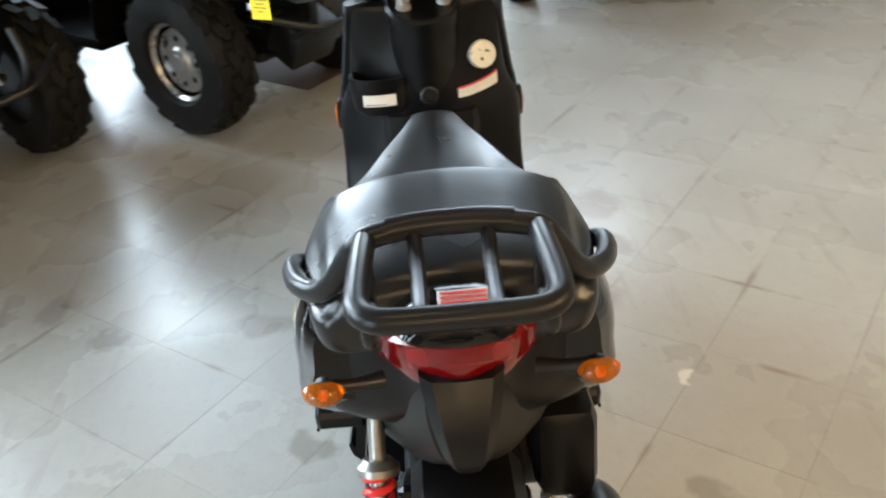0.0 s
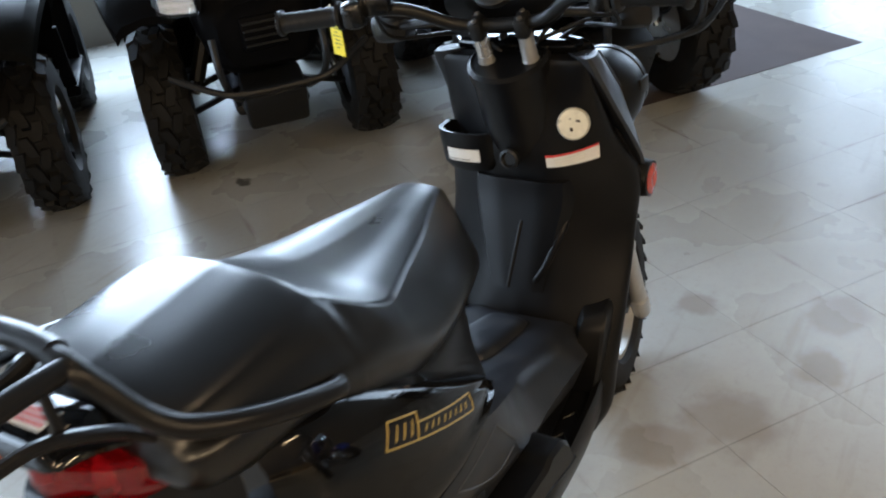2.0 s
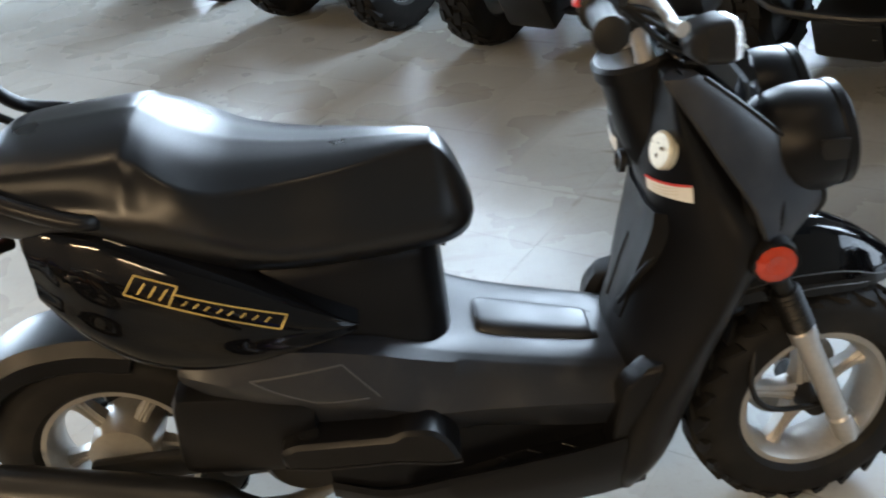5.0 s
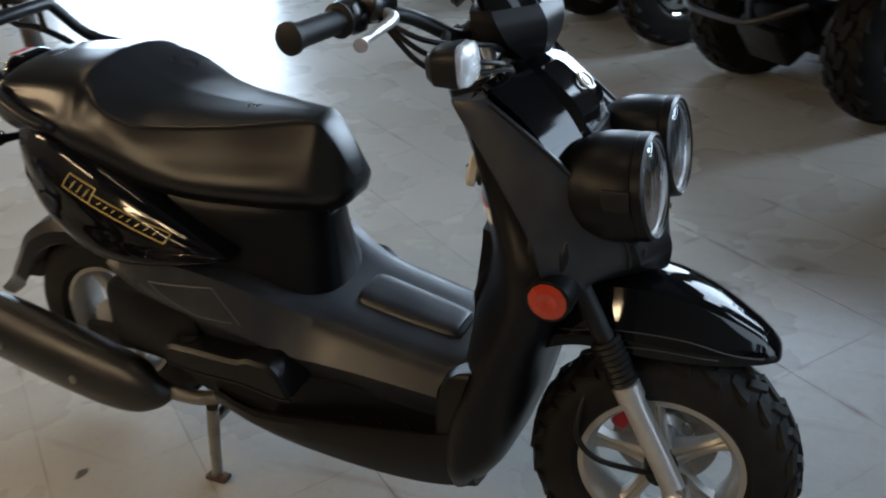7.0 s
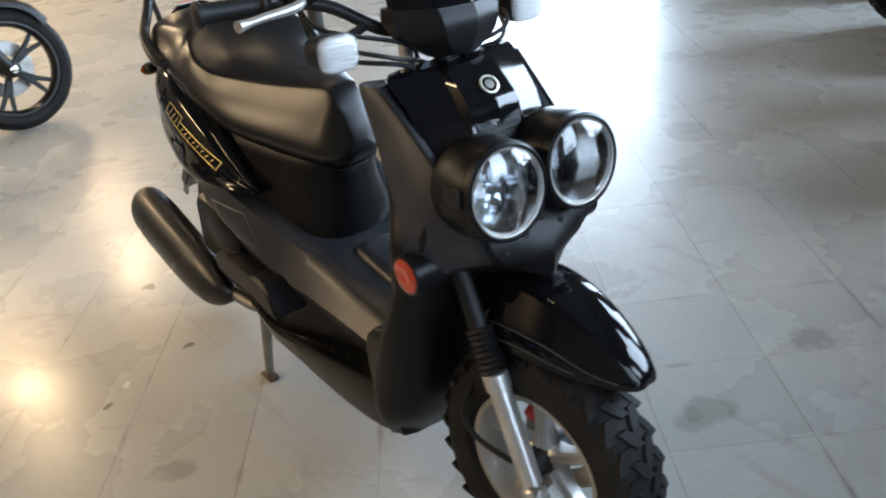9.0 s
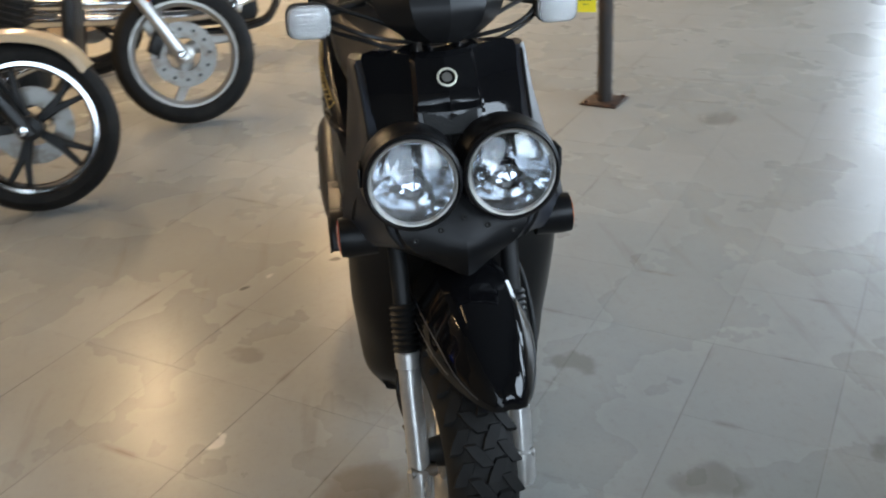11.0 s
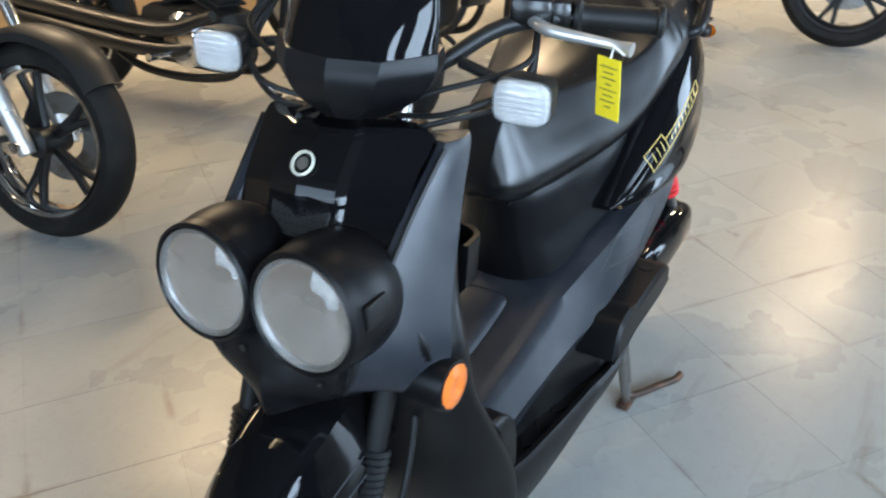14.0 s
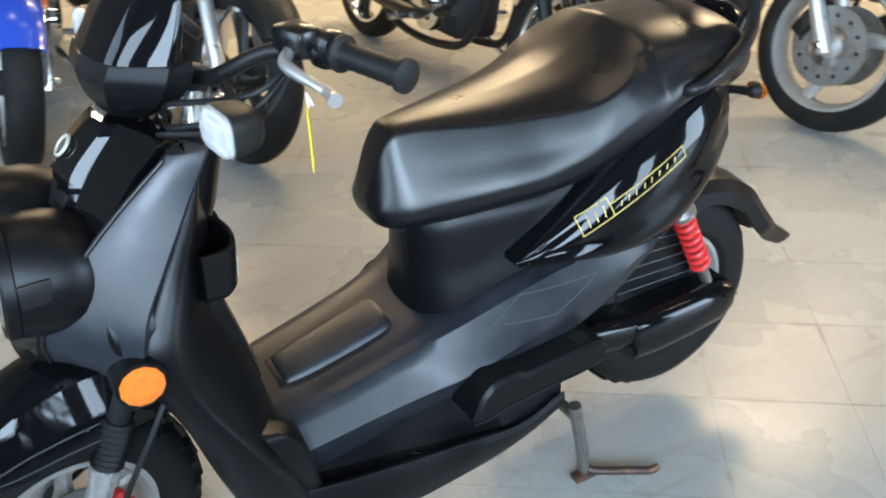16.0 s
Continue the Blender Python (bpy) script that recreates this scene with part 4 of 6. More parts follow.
hat = [(0.680, [(0, 0.4665), (0.030, 0.465), (0.046, 0.456), (0.046, 0.440), (0, 0.430)]), (0.70, [(0, 0.466), (0.036, 0.464), (0.052, 0.454), (0.053, 0.432), (0, 0.43)]),
       (0.79, [(0, 0.441), (0.034, 0.439), (0.050, 0.429), (0.051, 0.408), (0, 0.40)]), (0.875, [(0, 0.418), (0.030, 0.416), (0.043, 0.408), (0.044, 0.390), (0, 0.38)]),
       (0.885, [(0, 0.409), (0.024, 0.408), (0.036, 0.402), (0.036, 0.390), (0, 0.38)])]
S("hatch_cover", loft([(x, [(y, z + 0.012) for y, z in o]) for x, o in hat], nu=22, nv=18), GREYP, "dark grey battery hatch cover")
for s in (-1, 1):
    BOARD = [(0.40, 0.178, 0.205, 0.390, 0.300, 0.235), (0.50, 0.172, 0.208, 0.372, 0.265, 0.190), (0.62, 0.148, 0.202, 0.352, 0.268, 0.160), (0.75, 0.126, 0.196, 0.335, 0.275, 0.142),
             (0.86, 0.116, 0.190, 0.325, 0.284, 0.140), (0.95, 0.106, 0.180, 0.318, 0.295, 0.150)]
    bm, rings = bmesh.new(), []
    for x, ya, yb, zi, zt, zb in spline(BOARD, 30):
        lip = max(yb - 0.022, ya + 0.016)
        rings.append([(x, s * ya * 0.2, zi - 0.01), (x, s * (ya - 0.01), zi), (x, s * (ya + 0.004), zi - 0.012), (x, s * (ya + 0.014), zt - 0.012), (x, s * lip, zt - 0.016), (x, s * (lip + 0.006), zt),
                      (x, s * (yb - 0.005), zt + 0.003), (x, s * yb, zt - 0.008), (x, s * (yb - 0.006), (zt + zb) / 2), (x, s * (yb - 0.026), zb + 0.01), (x, s * (yb - 0.06), zb), (x, s * ya * 0.2, zb - 0.002)])
    skin(bm, rings)
    S("running_board", bm, MATTE, "black ribbed running board")
    for k in range(4):
        x0 = 0.68 + 0.062 * k
        S("tread_rib", tube([(x0, s * 0.142, 0.259 + 0.003 * k), (x0 + 0.024, s * 0.158, 0.260 + 0.003 * k), (x0, s * 0.174, 0.259 + 0.003 * k)], 0.003, 6), MATTE)
    step = S("passenger_step", plate([(0.630, 0.352), (0.610, 0.402), (0.588, 0.424), (0.540, 0.430), (0.520, 0.420), (0.365, 0.430), (0.338, 0.420), (0.342, 0.384), (0.40, 0.374), (0.52, 0.368), (0.60, 0.352)],
                                     0.086, frame_of((0, s * 0.160 if s < 0 else 0.246, 0), (1, 0, 0), (0, 0, 1)), 0.007), MATTE, "black moulded passenger step")
    S("step_hole", lathe([(0, 0.017), (0.0015, 0.017), (0.0015, 0.012), (0.0005, 0.0006)], (0.385, s * 0.212, 0.4288), (0.06, 0, 1), 20), GRIP, "dark round hole", step)
    S("step_edge", tube([(0.628, s * 0.244, 0.354), (0.60, s * 0.244, 0.354), (0.52, s * 0.244, 0.370), (0.40, s * 0.244, 0.376), (0.342, s * 0.244, 0.388)], 0.003, 8), MATTE, "", step)
for s in (-1, 1):
    TOE = [(0.28, 0.880, 0.930, 0.120, 0.176), (0.34, 0.892, 0.950, 0.125, 0.184), (0.400, 0.905, 0.972, 0.128, 0.188), (0.428, 0.925, 0.984, 0.132, 0.186), (0.438, 0.940, 0.985, 0.138, 0.178)]
    bm, rings = bmesh.new(), []
    for z, xa, xb, ya, yb in spline(TOE, 16):
        rings.append([(xa + 0.02, s * ya, z), (xa, s * (ya + 0.012), z - 0.006), (xa + 0.004, s * (yb - 0.006), z - 0.004), (xa + 0.012, s * yb, z), (xb - 0.01, s * yb, z + 0.006), (xb, s * (yb - 0.01), z + 0.006), (xb, s * ya, z + 0.004)])
    skin(bm, rings)
    S("toe_board", bm, MATTE, "black moulded toe board", smooth=28)
PILLAR = [(0.24, [(0, 0.79), (0.13, 0.77), (0.160, 0.68), (0.155, 0.55), (0, 0.50)]),
          (0.40, [(0, 0.73), (0.125, 0.71), (0.150, 0.64), (0.152, 0.53), (0, 0.48)]),
          (0.52, [(0, 0.70), (0.105, 0.69), (0.122, 0.60), (0.130, 0.50), (0, 0.46)]),
          (0.595, [(0, 0.68), (0.075, 0.67), (0.090, 0.58), (0.105, 0.475), (0, 0.45)]),
          (0.628, [(0, 0.66), (0.040, 0.65), (0.052, 0.57), (0.065, 0.468), (0, 0.45)]),
          (0.638, [(0, 0.63), (0.014, 0.62), (0.020, 0.56), (0.026, 0.475), (0, 0.47)])]
S("seat_pillar", loft(PILLAR, nu=36, nv=26), MATTE, "matte black body under the seat")
TAIL = [(0.038, [(0, 0.852), (0.126, 0.848), (0.166, 0.818), (0.177, 0.765), (0.166, 0.716), (0, 0.70)]),
        (0.09, [(0, 0.850), (0.150, 0.845), (0.192, 0.804), (0.204, 0.735), (0.187, 0.655), (0, 0.63)]),
        (0.16, [(0, 0.835), (0.162, 0.829), (0.207, 0.780), (0.219, 0.700), (0.199, 0.602), (0, 0.57)]),
        (0.24, [(0, 0.790), (0.166, 0.785), (0.213, 0.740), (0.225, 0.665), (0.206, 0.580), (0, 0.55)]),
        (0.32, [(0, 0.736), (0.166, 0.732), (0.209, 0.696), (0.221, 0.640), (0.206, 0.580), (0, 0.55)]),
        (0.40, [(0, 0.676), (0.163, 0.672), (0.197, 0.650), (0.207, 0.622), (0.198, 0.588), (0, 0.56)]),
        (0.46, [(0, 0.630), (0.160, 0.628), (0.183, 0.618), (0.189, 0.608), (0.184, 0.594), (0, 0.57)]),
        (0.495, [(0, 0.603), (0.155, 0.602), (0.166, 0.600), (0.169, 0.598), (0.166, 0.595), (0, 0.58)])]
bm = loft(TAIL, nu=40, nv=36)
TAIL_SKIN = surface(bm)
S("tail_cover", bm, GLOSS, "glossy black leaf-shaped tail cover")
S("tail_inner_cover", loft([(-0.030, [(0, 0.850), (0.030, 0.848), (0.036, 0.838), (0.038, 0.810), (0.030, 0.78), (0, 0.77)]),
                            (0.004, [(0, 0.850), (0.050, 0.846), (0.064, 0.832), (0.068, 0.785), (0.060, 0.72), (0, 0.70)]),
                            (0.03, [(0, 0.854), (0.090, 0.850), (0.112, 0.825), (0.118, 0.765), (0.105, 0.69), (0, 0.66)]),
                            (0.07, [(0, 0.846), (0.128, 0.840), (0.166, 0.805), (0.178, 0.745), (0.158, 0.665), (0, 0.61)]),
                            (0.16, [(0, 0.83), (0.155, 0.824), (0.198, 0.775), (0.208, 0.700), (0.185, 0.610), (0, 0.56)])], nu=30, nv=26), MATTE, "black inner tail cover")
S("tail_top", loft([(-0.106, [(0, 0.902), (0.024, 0.901), (0.038, 0.898), (0.042, 0.893), (0, 0.888)]),
                    (-0.098, [(0, 0.920), (0.028, 0.919), (0.046, 0.910), (0.056, 0.895), (0, 0.888)]),
                    (-0.072, [(0, 0.931), (0.030, 0.930), (0.050, 0.920), (0.066, 0.893), (0, 0.886)]),
                    (-0.040, [(0, 0.926), (0.030, 0.924), (0.052, 0.912), (0.074, 0.882), (0, 0.874)]),
                    (0.0, [(0, 0.896), (0.034, 0.894), (0.062, 0.886), (0.090, 0.862), (0, 0.850)]),
                    (0.050, [(0, 0.862), (0.04, 0.860), (0.08, 0.854), (0.11, 0.842), (0, 0.832)])], nu=26, nv=20), GLOSS, "glossy black tail top")

# seat
# stations along the seat: top, crease between pad and side, widest point, lower edge, underside
SEAT = [(-0.034, 0.894, (0.092, 0.880), (0.126, 0.866), (0.118, 0.848), 0.842), (-0.026, 0.920, (0.114, 0.904), (0.150, 0.872), (0.140, 0.838), 0.832),
        (0.008, 0.935, (0.128, 0.914), (0.166, 0.870), (0.153, 0.826), 0.820), (0.12, 0.941, (0.135, 0.917), (0.181, 0.858), (0.166, 0.802), 0.790),
        (0.17, 0.943, (0.136, 0.917), (0.187, 0.842), (0.169, 0.784), 0.770), (0.196, 0.943, (0.135, 0.916), (0.189, 0.828), (0.169, 0.772), 0.758),
        (0.206, 0.940, (0.135, 0.914), (0.189, 0.826), (0.169, 0.767), 0.754), (0.220, 0.929, (0.137, 0.906), (0.189, 0.820), (0.168, 0.760), 0.747),
        (0.242, 0.911, (0.150, 0.892), (0.188, 0.810), (0.166, 0.750), 0.736),
        (0.272, 0.893, (0.160, 0.872), (0.186, 0.795), (0.164, 0.739), 0.726), (0.31, 0.876, (0.155, 0.851), (0.182, 0.777), (0.160, 0.727), 0.714), (0.35, 0.864, (0.140, 0.839), (0.176, 0.758), (0.154, 0.714), 0.702),
        (0.42, 0.851, (0.113, 0.832), (0.162, 0.738), (0.142, 0.700), 0.686), (0.50, 0.843, (0.087, 0.829), (0.142, 0.727), (0.123, 0.689), 0.676),
        (0.57, 0.839, (0.059, 0.829), (0.119, 0.718), (0.103, 0.681), 0.668), (0.625, 0.835, (0.040, 0.829), (0.099, 0.709), (0.085, 0.677), 0.662),
        (0.652, 0.828, (0.034, 0.823), (0.087, 0.704), (0.075, 0.675), 0.660), (0.674, 0.797, (0.030, 0.793), (0.072, 0.700), (0.062, 0.677), 0.662),
        (0.692, 0.752, (0.024, 0.748), (0.054, 0.700), (0.046, 0.683), 0.672), (0.702, 0.714, (0.014, 0.712), (0.030, 0.700), (0.025, 0.693), 0.688)]


def seat_body():
    """The pad rolls softly into its sides at the back and meets them in a crease round the scooped front."""
    rows = spline([(x, zt, *c, *s, *b, zb) for x, zt, c, s, b, zb in SEAT], 120)
    bm, rings = bmesh.new(), []
    for x, zt, cy, cz, sy, sz, by, bz, zb in rows:
        pad = [(0, zt), (cy * 0.55, zt - (zt - cz) * 0.26), (cy, cz)]
        f = 0.54 + 0.20 * (0.5 + 0.5 * math.cos(math.pi * min(1.0, abs(x - 0.27) / 0.17)))
        side = [(cy, cz), (cy * (1 - f) + sy * f, cz * 0.5 + sz * 0.5), (sy, sz), (by, bz), (by * 0.7, zb), (0, zb)]
        soft = spline(pad + side[1:], 57)[:, :2]
        hard = np.vstack([spline(pad, 17)[:-1], spline(side, 41)])
        w = min(1.0, max(0.0, (x - 0.15) / 0.15))
        w = 0.9 * w * w * (3 - 2 * w)
        half = soft * (1 - w) + hard * w
        half[:, 0] = np.maximum(half[:, 0], 0)
        rings.append([(x, y, z) for y, z in half] + [(x, -y, z) for y, z in half[-2:0:-1]])
    skin(bm, rings)
    bmesh.ops.remove_doubles(bm, verts=bm.verts, dist=0.0004)
    return bm


seat = S("seat", seat_body(), VINYL, "black grained vinyl seat with a scooped front pad", smooth=60)
S("seat_latch_slot", box((0.640, 0, 0.648), (0.020, 0.075, 0.010), Matrix.Rotation(0.5, 4, "Y"), 0.003), DARKG, "", seat)

# tail: rack, lights, plate holder
for s in (-1, 1):
    S("grab_rail", tube([(-0.066, s * 0.062, 1.010), (-0.070, s * 0.090, 1.004), (-0.060, s * 0.106, 0.980), (-0.042, s * 0.128, 0.940), (-0.018, s * 0.150, 0.914), (0.03, s * 0.176, 0.893),
                         (0.09, s * 0.192, 0.871), (0.135, s * 0.197, 0.855), (0.152, s * 0.190, 0.848), (0.156, s * 0.168, 0.838)], 0.0125, 14, 48), RACK, "black tubular grab rail")
S("rack_front_bar", tube([(-0.064, -0.064, 1.010), (-0.060, -0.03, 1.012), (-0.059, 0.0, 1.012), (-0.060, 0.03, 1.012), (-0.064, 0.064, 1.010)], 0.0138, 14, 16), RACK, "thick black tubular rack hoop")
S("rack_frame", tube([(-0.074, 0.086, 1.006), (-0.12, 0.088, 1.012), (-0.190, 0.090, 1.016), (-0.212, 0.086, 1.017), (-0.225, 0.074, 1.018), (-0.229, 0.052, 1.018), (-0.230, 0.0, 1.018), (-0.229, -0.052, 1.018), (-0.225, -0.074, 1.018),
                      (-0.212, -0.086, 1.017), (-0.190, -0.090, 1.016), (-0.12, -0.088, 1.012), (-0.074, -0.086, 1.006)], 0.0118, 14, 64), RACK, "black tubular luggage rack frame")
for y in (-0.034, 0.034):
    S("rack_bar", tube([(-0.228, y, 1.016), (-0.19, y, 1.004), (-0.11, y * 1.05, 0.998), (-0.064, y * 1.1, 1.006)], 0.0078, 10, 16), RACK)
for s in (-1, 1):
    S("rack_stay", tube([(-0.195, s * 0.080, 1.012), (-0.196, s * 0.082, 0.978), (-0.175, s * 0.082, 0.962), (-0.12, s * 0.086, 0.955), (-0.06, s * 0.098, 0.925), (-0.02, s * 0.11, 0.89)], 0.0075, 10, 24), RACK, "thin rod under the rack")
    S("rack_hook", box((-0.10, s * 0.084, 0.978), (0.012, 0.010, 0.052), None, 0.003), RACK)
# the tail light: a wide V of facets wrapping round the tail
bm, rings = bmesh.new(), []
for q in np.linspace(-1, 1, 31):
    a = abs(q)
    y, x = 0.121 * q, -0.094 + 0.104 * a ** 1.6
    zt, zb = 0.885 - 0.036 * a ** 1.2, 0.800 + 0.026 * a ** 2
    rings.append([(x + 0.05, y * 0.96, zt), (x + 0.004, y, zt), (x - 0.003, y, zt - 0.004), (x - 0.006 + 0.008 * a, y, (zt * 2 + zb) / 3), (x + 0.006, y, (zt + 3 * zb) / 4), (x + 0.016, y, zb), (x + 0.06, y * 0.96, zb)])
skin(bm, rings)
light = S("tail_light", bm, REDL, "wide red tail light", smooth=30)
for q in (-0.62, -0.40, 0.40, 0.62):
    S("lamp_reflector", box((-0.094 + 0.100 * abs(q) ** 1.6 + 0.026, 0.104 * q, 0.840), (0.012, 0.030, 0.030), Matrix.Rotation(-q * 0.8, 4, "Z"), 0.008), SHELL, "", light)
S("tail_light_housing", box((-0.012, 0, 0.84), (0.07, 0.15, 0.06), None, 0.015), DARKG, "", light)
HOLD = [(0.732, [(-0.128, 0), (-0.127, 0.010), (-0.120, 0.017), (-0.10, 0.019), (-0.09, 0.010), (-0.09, 0)]),
        (0.749, [(-0.131, 0), (-0.130, 0.017), (-0.118, 0.027), (-0.10, 0.029), (-0.08, 0.017), (-0.08, 0)]),
        (0.779, [(-0.126, 0), (-0.125, 0.023), (-0.108, 0.036), (-0.085, 0.039), (-0.07, 0.026), (-0.07, 0)]),
        (0.812, [(-0.112, 0), (-0.110, 0.029), (-0.094, 0.043), (-0.07, 0.045), (-0.06, 0.026), (-0.06, 0)]),
        (0.836, [(-0.098, 0), (-0.095, 0.034), (-0.080, 0.047), (-0.04, 0.048), (-0.03, 0.026), (-0.03, 0)])]
S("plate_holder", loft(HOLD, "z", 30, creased=True), MATTE, "black wedge-shaped plate holder", smooth=24)
S("under_tail", loft([(-0.03, [(0, 0.79), (0.030, 0.785), (0.045, 0.74), (0.030, 0.66), (0, 0.65)]), (0.04, [(0, 0.79), (0.060, 0.77), (0.085, 0.70), (0.065, 0.60), (0, 0.58)]),
                      (0.12, [(0, 0.78), (0.10, 0.76), (0.130, 0.66), (0.10, 0.56), (0, 0.54)])], nu=18, nv=18), GRIP, "black under-tail fender")
for s in (-1, 1):
    c = Vector((-0.044, s * 0.157, 0.796))
    sig = S("rear_indicator", lathe([(-0.016, 0.004), (-0.012, 0.011), (0.0, 0.016), (0.004, 0.0165), (0.006, 0.014)], c, (-1, 0, 0), 24), DARK, "rear indicator on a black stalk")
    bent(sig_l := lathe([(-0.021, 0.002), (-0.018, 0.009), (-0.011, 0.0138), (-0.003, 0.016), (-0.002, 0.012), (-0.002, 0.003)], c, (1, 0, 0), 26), lambda v, c=c: Vector((v.x, c.y + (v.y - c.y) * 1.55, v.z)))
    S("indicator_lens", sig_l, AMBL, "amber indicator lens", sig)
    S("bulb", lathe([(-0.013, 0.002), (-0.010, 0.005), (-0.004, 0.006), (0.0, 0.003)], c, (1, 0, 0), 14), AMBER, "", sig)
    S("stalk", tube([c + Vector((0.006, 0, 0)), (-0.03, s * 0.12, 0.790), (-0.02, s * 0.09, 0.785)], [0.010, 0.008, 0.012], 12), DARK, "", sig)
S("sticker", plate([(-0.027, -0.014), (0.027, -0.014), (0.027, 0.014), (-0.027, 0.014)], 0.002, frame_of((-0.078, -0.008, 0.9305), (0, -1, 0), (0.99, 0, 0.03)), 0.0005), WHITE, "white sticker with red stripes")
for k in (-1, 0, 1):
    S("stripe", plate([(-0.024, -0.0018), (0.024, -0.0018), (0.024, 0.0018), (-0.024, 0.0018)], 0.001, frame_of((-0.078 + 0.0075 * k, -0.008, 0.9328 + 0.0004 * k), (0, -1, 0), (0.99, 0, 0.03)), 0), LABRED)

# gold side decals: a slanted outlined band with strokes
def gold_band(s):
    o = Vector((0.286, s * 0.2285, 0.700))
    m = frame_of(o, (-0.895, 0, 0.445), (0.30, -0.30 * s, 1)) if s > 0 else frame_of(o, (0.895, 0, -0.445), (0.30, 0.30, 1))
    w, h, t, bm = 0.116, 0.0130, 0.0026, bmesh.new()
    bars = [((-w, -h), (w, -h)), ((-w * 0.94, h * 1.5), (-w * 0.40, h * 1.5)), ((-w * 0.40, h * 0.6), (w * 1.03, h * 0.6)), ((-w, -h), (-w * 0.94, h * 1.5)), ((-w * 0.44, -h), (-w * 0.40, h * 1.5)), ((w, -h), (w * 1.03, h * 0.6))]
    for q in (-0.84, -0.70, -0.56, -0.28, -0.14, 0.0, 0.16, 0.30, 0.46, 0.62, 0.78):
        top = h * (0.95 if q < -0.4 else 0.15)
        bars += [((w * q, -h * 0.45), (w * (q + 0.05), top))]
    for (ax, ay), (bx, by) in bars:
        way = [m @ Vector((ax + (bx - ax) * g, ay + (by - ay) * g, 0)) for g in np.linspace(0, 1, 9)]
        at = onto(TAIL_SKIN, [(p.x, s * 0.5, p.z) for p in way], (0, -s, 0), 0.0)
        if len(at) > 1:
            bm = tube(at, t / 2, 6, None, bm)
    return bm


for s in (-1, 1):
    S("side_decal", gold_band(s), GOLD, "gold outlined band decal")

# engine, transmission, muffler, rear wheel
rt = S("rear_tyre", tyre_mesh(RA, 0.243, 0.146, 0.064), RUBBER, "knobbly rear tyre")
tread(rt, RA, 0.243, 0.064, 34, 2, 0.0025, None, 0.4, 0.5)
rw = S("rear_wheel", rim_mesh(RA, 0.148, 0.048), RIM, "silver cast rear wheel")
for k in range(5):
    S("spoke", spoke_body(RA, 2 * math.pi * k / 5 + 0.9, 0.030, 0.133), RIM, "", rw)
S("hub", lathe([(-0.06, 0.03), (-0.055, 0.06), (0.0, 0.065), (0.055, 0.06), (0.06, 0.03)], RA, (0, 1, 0), 28), RIM, "", rw)
bm, rings = bmesh.new(), []
for x, zc, h, yo in ((-0.085, 0.325, 0.015, 0.150), (-0.075, 0.325, 0.036, 0.164), (-0.04, 0.323, 0.050, 0.174), (0.05, 0.318, 0.056, 0.176), (0.13, 0.314, 0.058, 0.176), (0.195, 0.314, 0.056, 0.174),
                     (0.20, 0.332, 0.040, 0.166), (0.30, 0.346, 0.038, 0.166), (0.37, 0.354, 0.034, 0.164), (0.385, 0.356, 0.015, 0.150)):
    rings.append([(x, 0.085, zc - h)] + [(x, 0.085 + (yo - 0.085) * max(0.0, math.cos(q)) ** 0.45, zc + h * math.copysign(abs(math.sin(q)) ** 0.6, q)) for q in np.linspace(-1.35, 1.35, 17)] + [(x, 0.085, zc + h)])
skin(bm, rings)
S("transmission_cover", bm, GLOSS, "black transmission cover")
fm = frame_of((0, 0.098, 0), (1, 0, 0), (0, 0, 1))
S("air_filter_box", plate([(-0.045, 0.340), (0.195, 0.338), (0.206, 0.416), (0.135, 0.472), (0.066, 0.520), (-0.046, 0.392)], 0.052, fm, 0.008), MATTE, "ribbed black air filter box")
for k in range(5):
    z = 0.385 + 0.026 * k
    a, b = -0.034 + 0.86 * max(0.0, z - 0.392), 0.196 - max(0.0, z - 0.420) * 1.35
    S("filter_rib", tube([(a, 0.0984, z), (b, 0.0984, z + 0.006)], 0.0012, 6), LINE)
S("crankcase", box((0.30, 0.0, 0.33), (0.26, 0.19, 0.20), None, 0.03), ENGINE, "dark engine block")
S("cylinder", box((0.45, 0.0, 0.36), (0.14, 0.14, 0.13), None, 0.02), ENGINE)
S("cooling_shroud", lathe([(0.0, 0.085), (0.05, 0.085), (0.065, 0.07), (0.067, 0.03)], (0.36, -0.09, 0.32), (0, -1, 0), 32), ENGINE, "black fan shroud")
S("engine_shroud", box((0.285, -0.160, 0.43), (0.24, 0.10, 0.17), Matrix.Rotation(0.12, 4, "Y"), 0.03), MATTE, "black engine cooling shroud")
S("swing_arm", box((0.10, -0.095, 0.30), (0.28, 0.025, 0.055), None, 0.01), ENGINE)
mp = [(-0.225, -0.205, 0.372), (-0.215, -0.206, 0.370), (-0.15, -0.208, 0.355), (0.0, -0.212, 0.318), (0.12, -0.214, 0.290), (0.20, -0.212, 0.275), (0.24, -0.208, 0.268), (0.27, -0.19, 0.262)]
bm = tube(mp, [0.044, 0.070, 0.080, 0.080, 0.076, 0.066, 0.046, 0.022], 24, 40)
bent(bm, lambda v: Vector((v.x, -0.21 + (v.y + 0.21) * 0.72, v.z)))
S("muffler", bm, MUFF, "black oval muffler")
for x, z in ((-0.12, 0.352), (0.08, 0.304)):
    S("muffler_bolt", lathe([(0, 0.010), (0.006, 0.010), (0.008, 0.006)], (x, -0.2655, z), (0, -1, 0), 12), STEEL)
